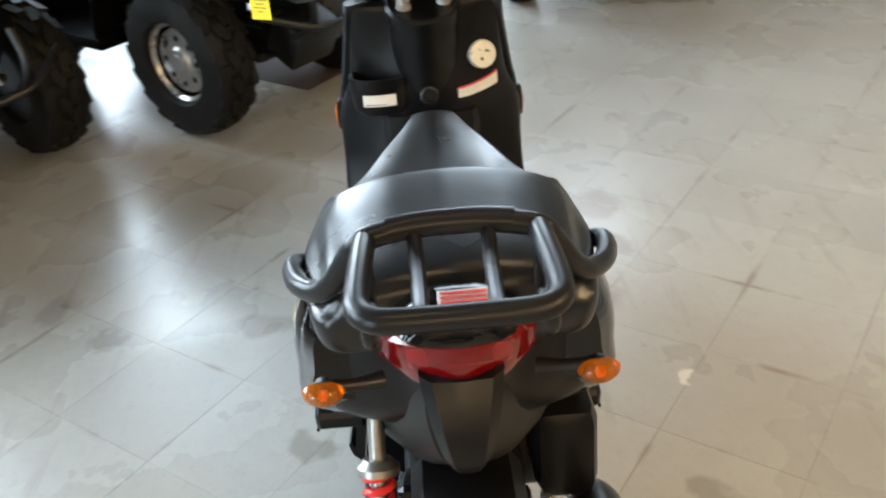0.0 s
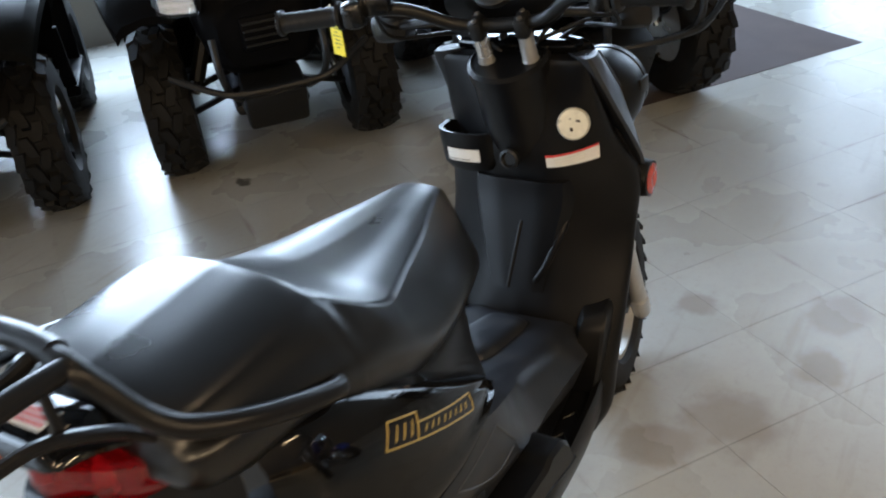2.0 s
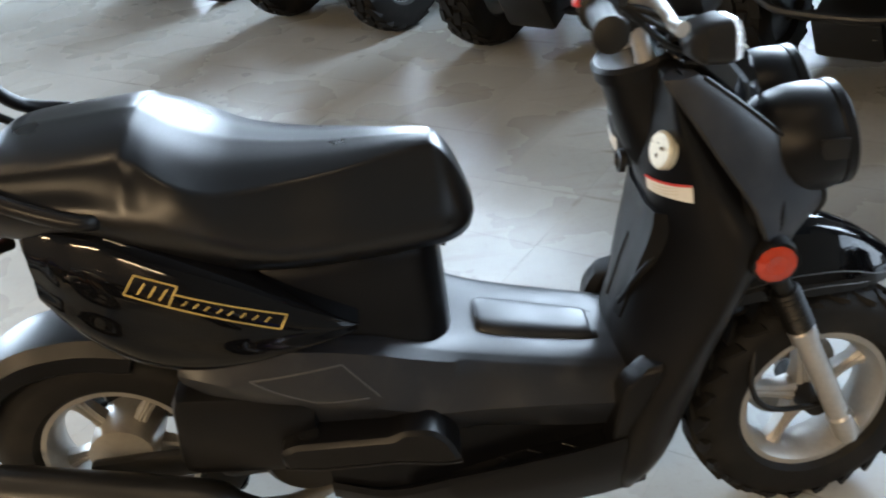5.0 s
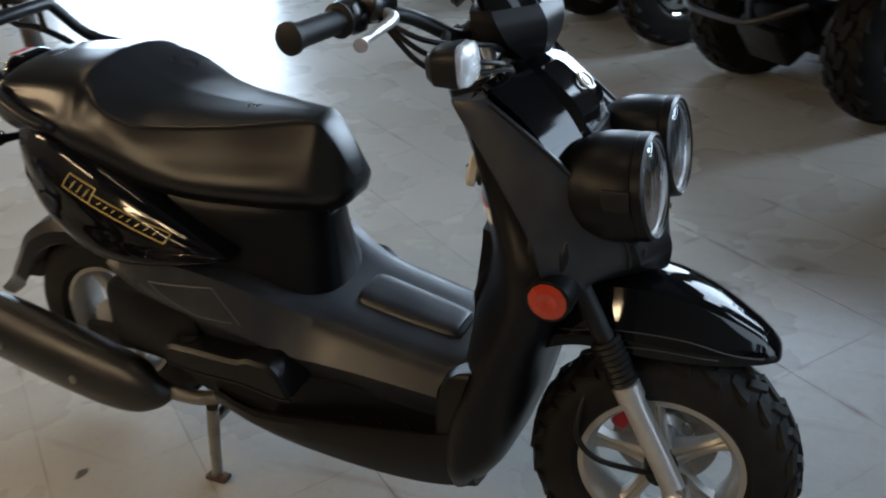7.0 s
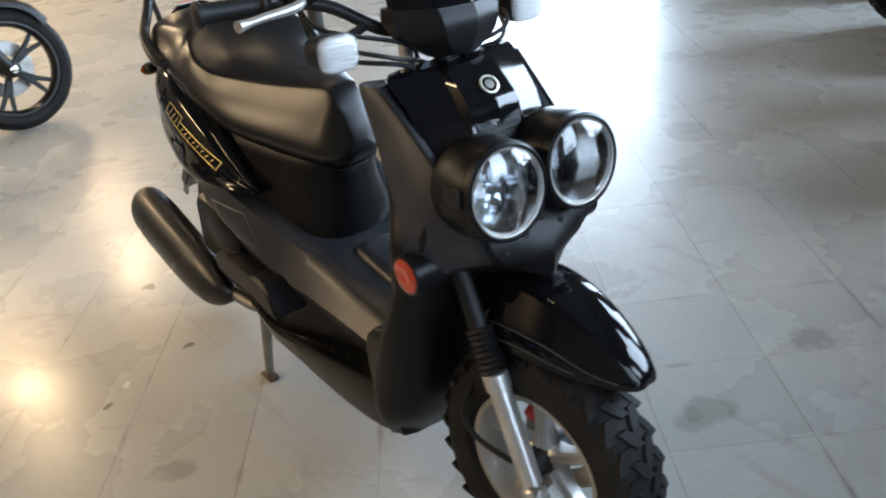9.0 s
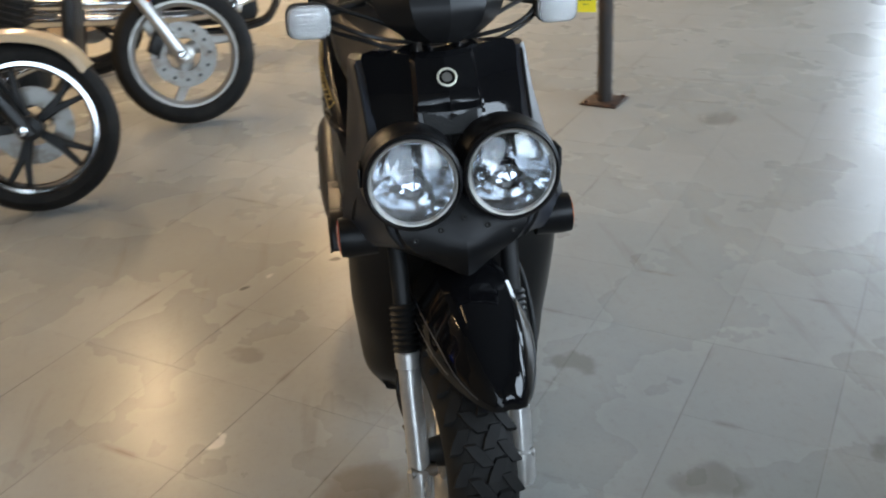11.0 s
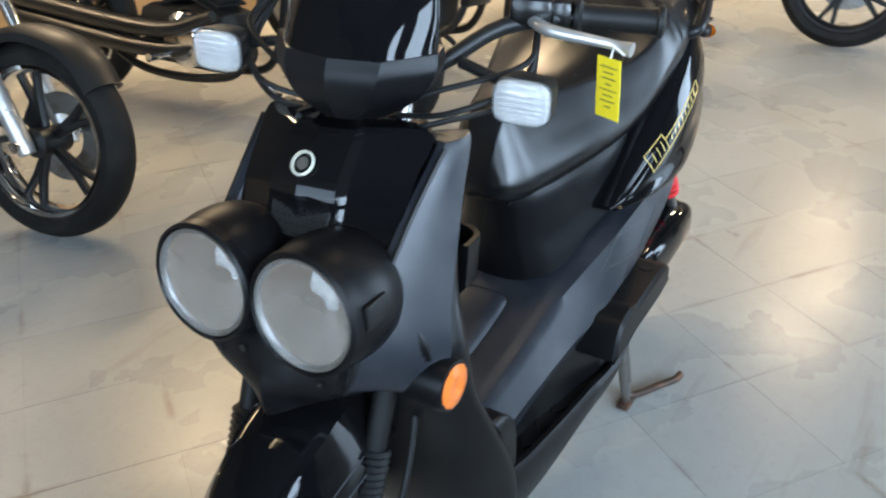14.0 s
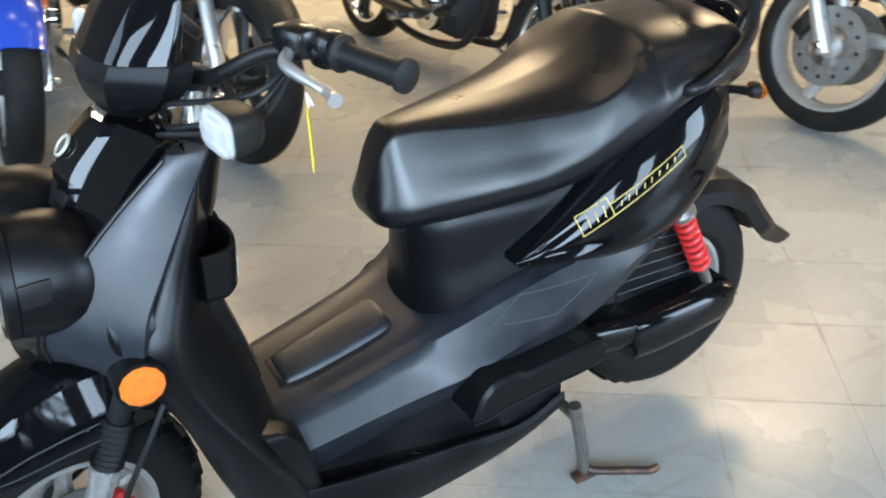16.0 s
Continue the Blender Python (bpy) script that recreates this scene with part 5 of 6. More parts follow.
S("exhaust_pipe", tube([(0.26, -0.195, 0.262), (0.34, -0.16, 0.235), (0.44, -0.08, 0.24), (0.50, -0.02, 0.30)], 0.016, 12, 24), STEEL, "steel exhaust pipe")
HUG = [(-0.40, 0.000, 0.325), (-0.33, 0.0, 0.375), (-0.285, 0.0, 0.420), (-0.255, 0.0, 0.455), (-0.20, 0.0, 0.520), (-0.11, 0.0, 0.565), (0.0, 0.0, 0.575), (0.10, 0.0, 0.555)]
bm, rings = bmesh.new(), []
for i, (x, _, z) in enumerate(spline(HUG, 30)):
    w = 0.045 + 0.035 * min(1, i / 8)
    n = (Vector((x, 0, z)) - RA).normalized()
    p = Vector((x, 0, z))
    rings.append([p + Vector((0, y * w, 0)) - n * drop + n * t for y, drop, t in ((-1, 0.06, 0), (-0.97, 0.03, 0), (-0.75, 0.008, 0), (0, 0, 0), (0.75, 0.008, 0), (0.97, 0.03, 0), (1, 0.06, 0),
                  (0.95, 0.06, -0.004), (0.7, 0.012, -0.004), (0, 0.004, -0.004), (-0.7, 0.012, -0.004), (-0.95, 0.06, -0.004))])
skin(bm, rings)
S("rear_mudguard", bm, MATTE, "black rear mudguard with a flared tip")
st, sb = Vector((0.102, 0.118, 0.620)), Vector((-0.034, 0.130, 0.345))
d = (sb - st).normalized()
coil = [st + d * (0.078 + 0.155 * k / 96) + (d.orthogonal().normalized() * math.cos(k * 2 * math.pi / 12) + d.cross(d.orthogonal().normalized()) * math.sin(k * 2 * math.pi / 12)) * 0.018 for k in range(97)]
shock = S("rear_shock", tube([st, st + d * 0.05, st + d * 0.22, sb], 0.012, 12), STEEL, "rear shock absorber with a red spring")
S("spring", tube(coil, 0.006, 8), RED, "red coil spring", shock)
S("spring_seat", lathe([(0, 0.02), (0.01, 0.03), (0.02, 0.03), (0.024, 0.015)], st + d * 0.058, d, 20), STEEL, "", shock)
S("lower_mount", lathe([(-0.03, 0.014), (0.03, 0.014)], sb, (0, 1, 0), 14), STEEL, "", shock)

# centre stand
stand = S("centre_stand", tube([(0.33, 0.15, 0.20), (0.31, 0.155, 0.09), (0.30, 0.16, 0.012)], [0.014, 0.013, 0.012], 12), STEEL, "rusty steel centre stand")
S("stand_leg", tube([(0.33, -0.15, 0.20), (0.31, -0.155, 0.09), (0.30, -0.16, 0.012)], [0.014, 0.013, 0.012], 12), STEEL, "", stand)
S("cross_bar", tube([(0.32, 0.15, 0.16), (0.32, -0.15, 0.16)], 0.012, 12), STEEL, "", stand)
for s in (-1, 1):
    S("stand_foot", box((0.302, s * 0.162, 0.007), (0.055, 0.03, 0.013), None, 0.005), RUST, "", stand)
S("tread_lever", tube([(0.30, 0.158, 0.03), (0.285, 0.175, 0.020), (0.22, 0.215, 0.020), (0.19, 0.240, 0.026), (0.172, 0.248, 0.036)], [0.008, 0.009, 0.009, 0.009, 0.008], 12, 30), RUST,
  "bent rusty stand lever", stand)
S("stand_spring", tube([(0.33, 0.158, 0.20), (0.305, 0.165, 0.07)], 0.008, 8), STEEL, "", stand)

# handlebars
def H(name, bm, material, label="", parent=None, smooth=32):
    return S(name, bm, material, label, parent, True, smooth)


bar = H("handlebar", tube([(0.815, 0.352, 1.058), (0.84, 0.26, 1.058), (0.90, 0.16, 1.048), (0.955, 0.085, 1.000), (0.965, 0.03, 0.992), (0.965, -0.03, 0.992), (0.955, -0.085, 1.000),
                           (0.90, -0.16, 1.048), (0.84, -0.26, 1.058), (0.815, -0.352, 1.058)], 0.0115, 12, 50), DARK, "black handlebar")
for s in (-1, 1):
    H("bar_post", tube([(0.980, s * 0.042, 0.918), (0.978, s * 0.042, 0.926), (0.967, s * 0.042, 0.972)], [0.017, 0.0145, 0.0135], 16), SILVER, "silver handlebar post")
    H("bar_clamp", box((0.963, s * 0.042, 0.988), (0.040, 0.026, 0.040), Matrix.Rotation(-0.35, 4, "Y"), 0.008), DARK, "black handlebar clamp")
    for e in (-0.011, 0.011):
        H("clamp_bolt", lathe([(0, 0.005), (0.004, 0.005), (0.005, 0.003)], (0.958 + e, s * 0.042, 1.006 + e * 0.3), (-0.3, 0, 0.95), 10), STEEL)
    gd = Vector((-0.20, s * 0.97, 0.0)).normalized()
    g0 = Vector((0.845, s * 0.240, 1.058))
    prof = [(0.0, 0.024), (0.006, 0.025), (0.010, 0.018)] + [(0.014 + 0.0085 * k, 0.0175 if k % 2 else 0.0165) for k in range(11)] + [(0.108, 0.018), (0.110, 0.022), (0.116, 0.022), (0.119, 0.016)]
    H("grip", lathe(prof, g0, gd, 24), GRIP, "ribbed black rubber grip")
    H("switch_pod", box(g0 - gd * 0.022, (0.045, 0.040, 0.048), Matrix.Rotation(s * 0.2, 4, "Z"), 0.012), DARKG, "black switch housing")
    H("switch_button", box(g0 - gd * 0.022 + Vector((-0.024, 0, 0.008)), (0.010, 0.014, 0.010), None, 0.003), RED if s < 0 else DARK)
    H("brake_master", box(g0 - gd * 0.052 + Vector((0.022, 0, 0.010)), (0.045, 0.060, 0.040), Matrix.Rotation(s * 0.2, 4, "Z"), 0.010), DARKG, "black brake lever perch")
    H("brake_lever", tube([g0 - gd * 0.045 + Vector((0.040, 0, 0.0)), g0 - gd * 0.01 + Vector((0.072, 0, -0.002)), g0 + gd * 0.05 + Vector((0.080, 0, -0.008)), g0 + gd * 0.075 + Vector((0.080, 0, -0.012)),
                           g0 + gd * 0.098 + Vector((0.088, 0, -0.014))], [0.008, 0.0085, 0.007, 0.007, 0.010], 12, 26), SILVER, "silver brake lever")
    c = Vector((1.012, s * 0.228, 0.992))
    sig = H("front_indicator", squared(lathe([(-0.050, 0.006), (-0.046, 0.018), (-0.034, 0.027), (-0.006, 0.0305), (0.002, 0.0305), (0.003, 0.029)], c, (1, 0, 0), 40), c, 1.28, 0.98), DARK,
            "front indicator with a clear lens")
    lens = H("indicator_lens", squared(lathe([(0.002, 0.0295), (0.012, 0.0285), (0.017, 0.022), (0.019, 0.012), (0.0195, 0.0006), (0.016, 0.0006), (0.015, 0.012), (0.013, 0.020), (0.009, 0.026), (0.001, 0.0275)], c, (1, 0, 0), 40),
                                c, 1.28, 0.98), FROST, "clear ribbed indicator lens", sig)
    lens.visible_shadow = False
    H("inner_reflector", squared(lathe([(-0.028, 0.0006), (-0.026, 0.012), (-0.016, 0.022), (0.001, 0.0275), (0.0005, 0.028), (-0.018, 0.0225), (-0.030, 0.012), (-0.031, 0.0006)], c, (1, 0, 0), 40), c, 1.28, 0.98), SHELL, "", sig)
    H("bulb", lathe([(-0.027, 0.006), (-0.012, 0.0095), (-0.004, 0.0085), (0.000, 0.004), (0.001, 0.0006)], c, (1, 0, 0), 16), BULB, "orange bulb", sig)
    for k in range(-3, 4):
        w = 0.030 - 0.0012 * k * k
        H("lens_rib", box(c + Vector((0.0165 - 0.0011 * k * k, 0, 0.0072 * k)), (0.003, w * 2, 0.0022), None, 0.0008, None, 1), FROST, "", sig)
    H("stalk", tube([c + Vector((-0.03, 0, 0)), (0.97, s * 0.175, 1.0), (0.955, s * 0.12, 1.008)], 0.008, 10, 10), DARK, "", sig)
    for k, (a, b) in enumerate(((0.10, 0.05), (0.14, 0.03), (0.12, 0.06))):
        H("cable", tube([g0 - gd * 0.04 + Vector((0.03, 0, -0.005)), (0.96, s * 0.21, 1.02 - 0.02 * k), (1.03 + 0.01 * k, s * a, 0.985 - 0.015 * k), (1.01, s * b, 0.945 - 0.01 * k), (1.02, s * 0.03, 0.90)], 0.0042, 7, 26),
          GRIP, "black control cable")
COWL = [(0.955, [(1.03, 0), (1.03, 0.03), (1.035, 0.055), (1.055, 0.055), (1.078, 0.025), (1.084, 0)]),
        (0.985, [(1.00, 0), (1.00, 0.05), (1.01, 0.095), (1.045, 0.100), (1.092, 0.055), (1.102, 0)]),
        (1.015, [(0.985, 0), (0.985, 0.06), (0.995, 0.112), (1.035, 0.118), (1.095, 0.065), (1.108, 0)]),
        (1.040, [(0.98, 0), (0.98, 0.06), (0.99, 0.110), (1.025, 0.118), (1.085, 0.068), (1.100, 0)])]
H("meter_cowl", loft(COWL, "z", 22, creased=True), MATTE, "matte black meter cowl", None, 14)
SCREEN = [(1.040, [(0.99, 0), (0.99, 0.06), (1.00, 0.100), (1.025, 0.110), (1.082, 0.064), (1.097, 0)]),
          (1.09, [(0.985, 0), (0.985, 0.06), (0.99, 0.096), (1.005, 0.106), (1.050, 0.062), (1.066, 0)]),
          (1.14, [(0.975, 0), (0.975, 0.05), (0.978, 0.080), (0.985, 0.090), (1.015, 0.055), (1.028, 0)]),
          (1.165, [(0.97, 0), (0.97, 0.04), (0.971, 0.060), (0.975, 0.066), (0.995, 0.040), (1.004, 0)])]
H("meter_screen", loft(SCREEN, "z", 28, 36), GLOSS, "glossy black meter visor", None, 40)
H("meter", lathe([(0, 0.045), (0.012, 0.045), (0.015, 0.040), (0.015, 0.004)], (0.968, 0, 1.06), (-0.75, 0, 0.66), 28), DARK, "round instrument")
for k in (-1, 1):
    H("cowl_stay", tube([(1.05, k * 0.025, 0.965), (1.02, k * 0.028, 0.925), (1.0, k * 0.03, 0.90)], 0.008, 8), DARK)

# the price tag hangs from the brake lever
tag = thing("price_tag", "yellow paper tag hanging from the brake lever", "tag")
TAG = Vector((0.893, 0.313, 0.981))
tm = frame_of(TAG, (0.39, 0.92, 0.0), (0.03, 0.05, 1))
part("tag_card", plate([(-0.021, -0.040), (0.021, -0.040), (0.021, 0.040), (-0.021, 0.040)], 0.0012, tm, 0.0003), YELLOW, tag, "yellow card")
for k in range(8):
    w = (0.015, 0.009, 0.013, 0.006)[k % 4]
    for off in (-0.0004, 0.0010):
        part("print_line", plate([(-w, -0.0007), (w, -0.0007), (w, 0.0007), (-w, 0.0007)], 0.0006, tm @ Matrix.Translation((0, 0.028 - 0.0075 * k, off)), 0), INK, tag)
part("tie", tube([TAG + Vector((0, 0, 0.036)), TAG + Vector((0.003, 0.006, 0.056)), TAG + Vector((0.002, 0.02, 0.046))], 0.0015, 6), WHITE, tag)
scooter.matrix_world = Matrix.Translation((0.6, 0, 0)) @ Matrix.Rotation(radians(0.7), 4, "Z") @ Matrix.Translation((-0.6, 0, 0))

# ---- quad bikes ----
def quad(label, body, rim_mat, at):
    """A utility quad; its own frame has the front axle at the origin, facing +x."""
    q = thing("quad_bike", label, "quad bike", "row of quad bikes")
    P = lambda name, bm, m, lab="", parent=None: part(name, bm, m, parent or q, lab)  # noqa: E731
    for x, R, hw, tr in ((0.0, 0.300, 0.095, 0.40), (-1.22, 0.305, 0.120, 0.38)):
        for s in (-1, 1):
            c = Vector((x, s * tr, R))
            ty = P("tyre", tyre_mesh(c, R, 0.155, hw, 0.018), RUBBER, "knobbly quad tyre")
            tread(ty, c, R, hw, 18, 2, 0.018)
            P("rim", lathe([(-hw * 0.7, 0.160), (-hw * 0.7, 0.148), (-hw * 0.3, 0.135), (hw * 0.2, 0.130), (hw * 0.45, 0.125), (hw * 0.5, 0.060), (hw * 0.62, 0.050), (hw * 0.62, 0.03), (hw * 0.7, 0.028),
                            (hw * 0.7, 0.002)], c, (0, s, 0), 36), rim_mat, "steel wheel rim", ty)
            P("rim_lip", lathe([(hw * 0.55, 0.140), (hw * 0.72, 0.150), (hw * 0.72, 0.163), (hw * 0.6, 0.160)], c, (0, s, 0), 36, closed=True), rim_mat, "", ty)
            # the rim is uncut: dark discs paint the shade of its holes
            for k in range(8):
                a = k * math.pi / 4
                P("rim_hole_shade", lathe([(0, 0.012), (0.003, 0.012)], c + Vector((math.cos(a) * 0.09, s * hw * 0.485, math.sin(a) * 0.09)), (0, s, 0), 10), DARK, "", ty)
    for s in (-1, 1):
        for z in (0.24, 0.33):
            P("a_arm", tube([(0.03, s * 0.31, z), (-0.10, s * 0.10, z + 0.02), (0.10, s * 0.10, z + 0.02)], 0.014, 8), DARK)
        P("shock", tube([(0.02, s * 0.27, 0.36), (-0.02, s * 0.16, 0.62)], 0.030, 10), DARK)
        P("shock_rod", tube([(0.03, s * 0.285, 0.31), (0.02, s * 0.265, 0.37)], 0.014, 8), CHROME)
        P("rear_arm", tube([(-1.22, s * 0.27, 0.29), (-0.90, s * 0.12, 0.32)], 0.025, 8), DARK)
        rows = [(0.36, 0.69, 0.30, 0.50), (0.26, 0.77, 0.20, 0.53), (0.10, 0.82, 0.16, 0.55), (-0.12, 0.82, 0.16, 0.55), (-0.32, 0.71, 0.18, 0.52), (-0.42, 0.52, 0.22, 0.46)]
        bm, rings = bmesh.new(), []
        for x, z, ya, yb in spline(rows, 18):
            rings.append([(x, s * ya, z + 0.02), (x, s * (ya + yb) / 2, z + 0.025), (x, s * (yb - 0.03), z + 0.01), (x, s * yb, z - 0.02), (x, s * yb, z - 0.055), (x, s * (yb - 0.02), z - 0.03),
                          (x, s * (ya + yb) / 2, z), (x, s * ya, z - 0.01)])
        skin(bm, rings)
        P("front_fender", bm, body, "moulded front fender")
        bm, rings = bmesh.new(), []
        for x, z, ya, yb in spline([(-0.80, 0.58, 0.20, 0.44), (-0.92, 0.74, 0.16, 0.52), (-1.15, 0.80, 0.14, 0.55), (-1.40, 0.76, 0.14, 0.54), (-1.56, 0.64, 0.2, 0.5)], 16):
            rings.append([(x, s * ya, z + 0.02), (x, s * (yb - 0.03), z + 0.01), (x, s * yb, z - 0.02), (x, s * yb, z - 0.06), (x, s * (yb - 0.02), z - 0.03), (x, s * ya, z - 0.01)])
        skin(bm, rings)
        P("rear_fender", bm, body, "moulded rear fender")
        hl = P("headlight", box((0.33, s * 0.27, 0.735), (0.08, 0.17, 0.085), Matrix.Rotation(s * 0.4, 4, "Z"), 0.025), DARK, "headlight")
        P("reflector", box((0.368, s * 0.272, 0.735), (0.012, 0.13, 0.055), Matrix.Rotation(s * 0.4, 4, "Z"), 0.005), CHROME, "", hl)
        P("lens", box((0.383, s * 0.276, 0.735), (0.010, 0.15, 0.07), Matrix.Rotation(s * 0.4, 4, "Z"), 0.005), LENS, "clear lens", hl)
        if body is ATVO:
            P("headlight_trim", box((0.335, s * 0.285, 0.785), (0.07, 0.13, 0.014), Matrix.Rotation(s * 0.4, 4, "Z"), 0.005), ATVR, "red trim over the headlight", hl)
        P("foot_well", box((-0.66, s * 0.33, 0.32), (0.52, 0.40, 0.05), None, 0.015), ATVP, "black foot well")
        # front and rear guards added to stop light passing under the fenders
        P("mud_guard", box((-0.405, s * 0.33, 0.46), (0.03, 0.38, 0.30), Matrix.Rotation(0.25, 4, "Y"), 0.01), ATVP, "black moulded mud guard")
        P("rear_guard", box((-0.895, s * 0.33, 0.47), (0.03, 0.38, 0.32), Matrix.Rotation(-0.2, 4, "Y"), 0.01), ATVP)
        P("frame_tube", tube([(0.30, s * 0.09, 0.30), (0.05, s * 0.11, 0.24), (-0.9, s * 0.12, 0.24), (-1.2, s * 0.12, 0.40)], 0.018, 8, 20), DARK)
        P("handgrip", lathe([(0, 0.017), (0.11, 0.017), (0.115, 0.02), (0.12, 0.014)], (-0.42, s * 0.27, 1.0), (-0.25, s, 0.0), 14), GRIP)
        P("lever", tube([(-0.36, s * 0.22, 1.0), (-0.33, s * 0.28, 0.995), (-0.35, s * 0.38, 0.99)], 0.006, 8), SILVER)
    P("nose", loft([(0.40, [(0, 0.71), (0.10, 0.70), (0.16, 0.63), (0.13, 0.50), (0, 0.48)]), (0.32, [(0, 0.79), (0.16, 0.78), (0.24, 0.70), (0.17, 0.47), (0, 0.45)]),
                    (0.10, [(0, 0.85), (0.18, 0.84), (0.24, 0.75), (0.16, 0.47), (0, 0.44)]), (-0.2, [(0, 0.82), (0.15, 0.80), (0.20, 0.68), (0.14, 0.45), (0, 0.42)])], nu=16, nv=16), body, "moulded front cover")
    grille = P("grille", box((0.400, 0, 0.60), (0.03, 0.17, 0.12), Matrix.Rotation(-0.1, 4, "Y"), 0.01), ATVP, "black slatted grille")
    for k in range(4):
        P("slat", box((0.418, 0, 0.560 + 0.026 * k), (0.008, 0.15, 0.008), Matrix.Rotation(-0.1, 4, "Y"), 0.002, None, 1), DARK, "", grille)
    P("tank", loft([(-0.15, [(0, 0.84), (0.10, 0.83), (0.15, 0.74), (0.13, 0.55), (0, 0.5)]), (-0.40, [(0, 0.86), (0.11, 0.85), (0.16, 0.75), (0.14, 0.5), (0, 0.45)]),
                    (-0.62, [(0, 0.80), (0.10, 0.79), (0.14, 0.70), (0.13, 0.5), (0, 0.45)])], nu=14, nv=14), body, "tank cover")
    P("seat", loft([(-0.55, [(0, 0.82), (0.09, 0.81), (0.12, 0.77), (0.11, 0.72), (0, 0.71)]), (-0.80, [(0, 0.80), (0.12, 0.79), (0.16, 0.75), (0.14, 0.70), (0, 0.69)]),
                    (-1.15, [(0, 0.85), (0.13, 0.84), (0.17, 0.80), (0.15, 0.74), (0, 0.73)]), (-1.35, [(0, 0.84), (0.11, 0.83), (0.14, 0.79), (0.12, 0.75), (0, 0.74)])], nu=18, nv=16), VINYL, "black seat")
    P("engine", box((-0.50, 0, 0.40), (0.55, 0.24, 0.28), None, 0.03), ENGINE, "dark engine")
    # added panel that keeps light from passing under the body
    P("belly_pan", box((-0.45, 0, 0.225), (1.10, 0.30, 0.05), None, 0.02), DARK, "black belly pan added to block light under the quad")
    P("diff", box((0.0, 0, 0.30), (0.16, 0.16, 0.15), None, 0.03), ENGINE)
    P("skid_plate", box((0.22, 0, 0.30), (0.16, 0.24, 0.18), Matrix.Rotation(0.5, 4, "Y"), 0.02), DARK, "black skid plate")
    P("steering_column", tube([(-0.20, 0, 0.75), (-0.36, 0, 0.98)], 0.03, 10), DARK)
    P("handlebar", tube([(-0.44, 0.34, 1.0), (-0.40, 0.20, 1.0), (-0.36, 0.08, 0.97), (-0.36, -0.08, 0.97), (-0.40, -0.20, 1.0), (-0.44, -0.34, 1.0)], 0.012, 8, 24), DARK)
    P("meter_pod", box((-0.30, 0, 0.98), (0.12, 0.20, 0.09), Matrix.Rotation(0.4, 4, "Y"), 0.03), ATVP)
    bumper = P("front_bumper", tube([(0.30, 0.13, 0.34), (0.46, 0.17, 0.42), (0.50, 0.19, 0.52), (0.46, 0.19, 0.62)], 0.014, 8, 18), DARK, "tubular steel front bumper")
    P("bumper_tube", tube([(0.30, -0.13, 0.34), (0.46, -0.17, 0.42), (0.50, -0.19, 0.52), (0.46, -0.19, 0.62)], 0.014, 8, 18), DARK, "", bumper)
    P("bumper_bar", tube([(0.40, 0.36, 0.50), (0.48, 0.22, 0.44), (0.50, 0.12, 0.42), (0.50, -0.12, 0.42), (0.48, -0.22, 0.44), (0.40, -0.36, 0.50)], 0.013, 8, 24), DARK, "", bumper)
    for y in (-0.28, -0.14, 0, 0.14, 0.28):
        P("rack_rod", tube([(0.30, y, 0.91), (-0.12, y, 0.92)], 0.008, 6), DARK)
    P("rack_rim", tube([(0.32, 0.38, 0.91), (0.32, -0.38, 0.91), (-0.14, -0.38, 0.92), (-0.14, 0.38, 0.92), (0.32, 0.38, 0.91)], 0.011, 6), DARK, "tubular luggage rack")
    for y in (-0.2, 0.2):
        P("rack_post", tube([(0.25, y, 0.78), (0.25, y, 0.91)], 0.01, 6), DARK)
    q.matrix_world = at
    return q


def facing(x, y, degrees):
    return Matrix.Translation((x, y, 0)) @ Matrix.Rotation(radians(degrees), 4, "Z")


FACE = -132                                # the row faces the scooter
quad_b = quad("black utility quad bike with a tubular front bumper", ATVP, DARK, facing(2.24, 1.80, FACE))
quad_a = quad("dark olive utility quad bike with worn knobbly tyres", ATVO, CHROME, facing(1.25, 2.60, FACE))
quad_c = copy_thing(quad_a, facing(0.21, 3.55, FACE))
quad_c["label"] = "dark olive quad bike with bright steel rims"
quad_d = quad("black sport quad bike with bare silver rims", ATVP, SILVER, facing(2.90, 0.66, -130))
quad_f = copy_thing(quad_d, facing(3.98, -0.92, 178))
quad_f["label"] = "black quad bike with pale rims near the entrance mat"
quad_e = copy_thing(quad_b, facing(-0.85, 4.6, FACE))
quad_e["label"] = "black utility quad bike at the end of the row"


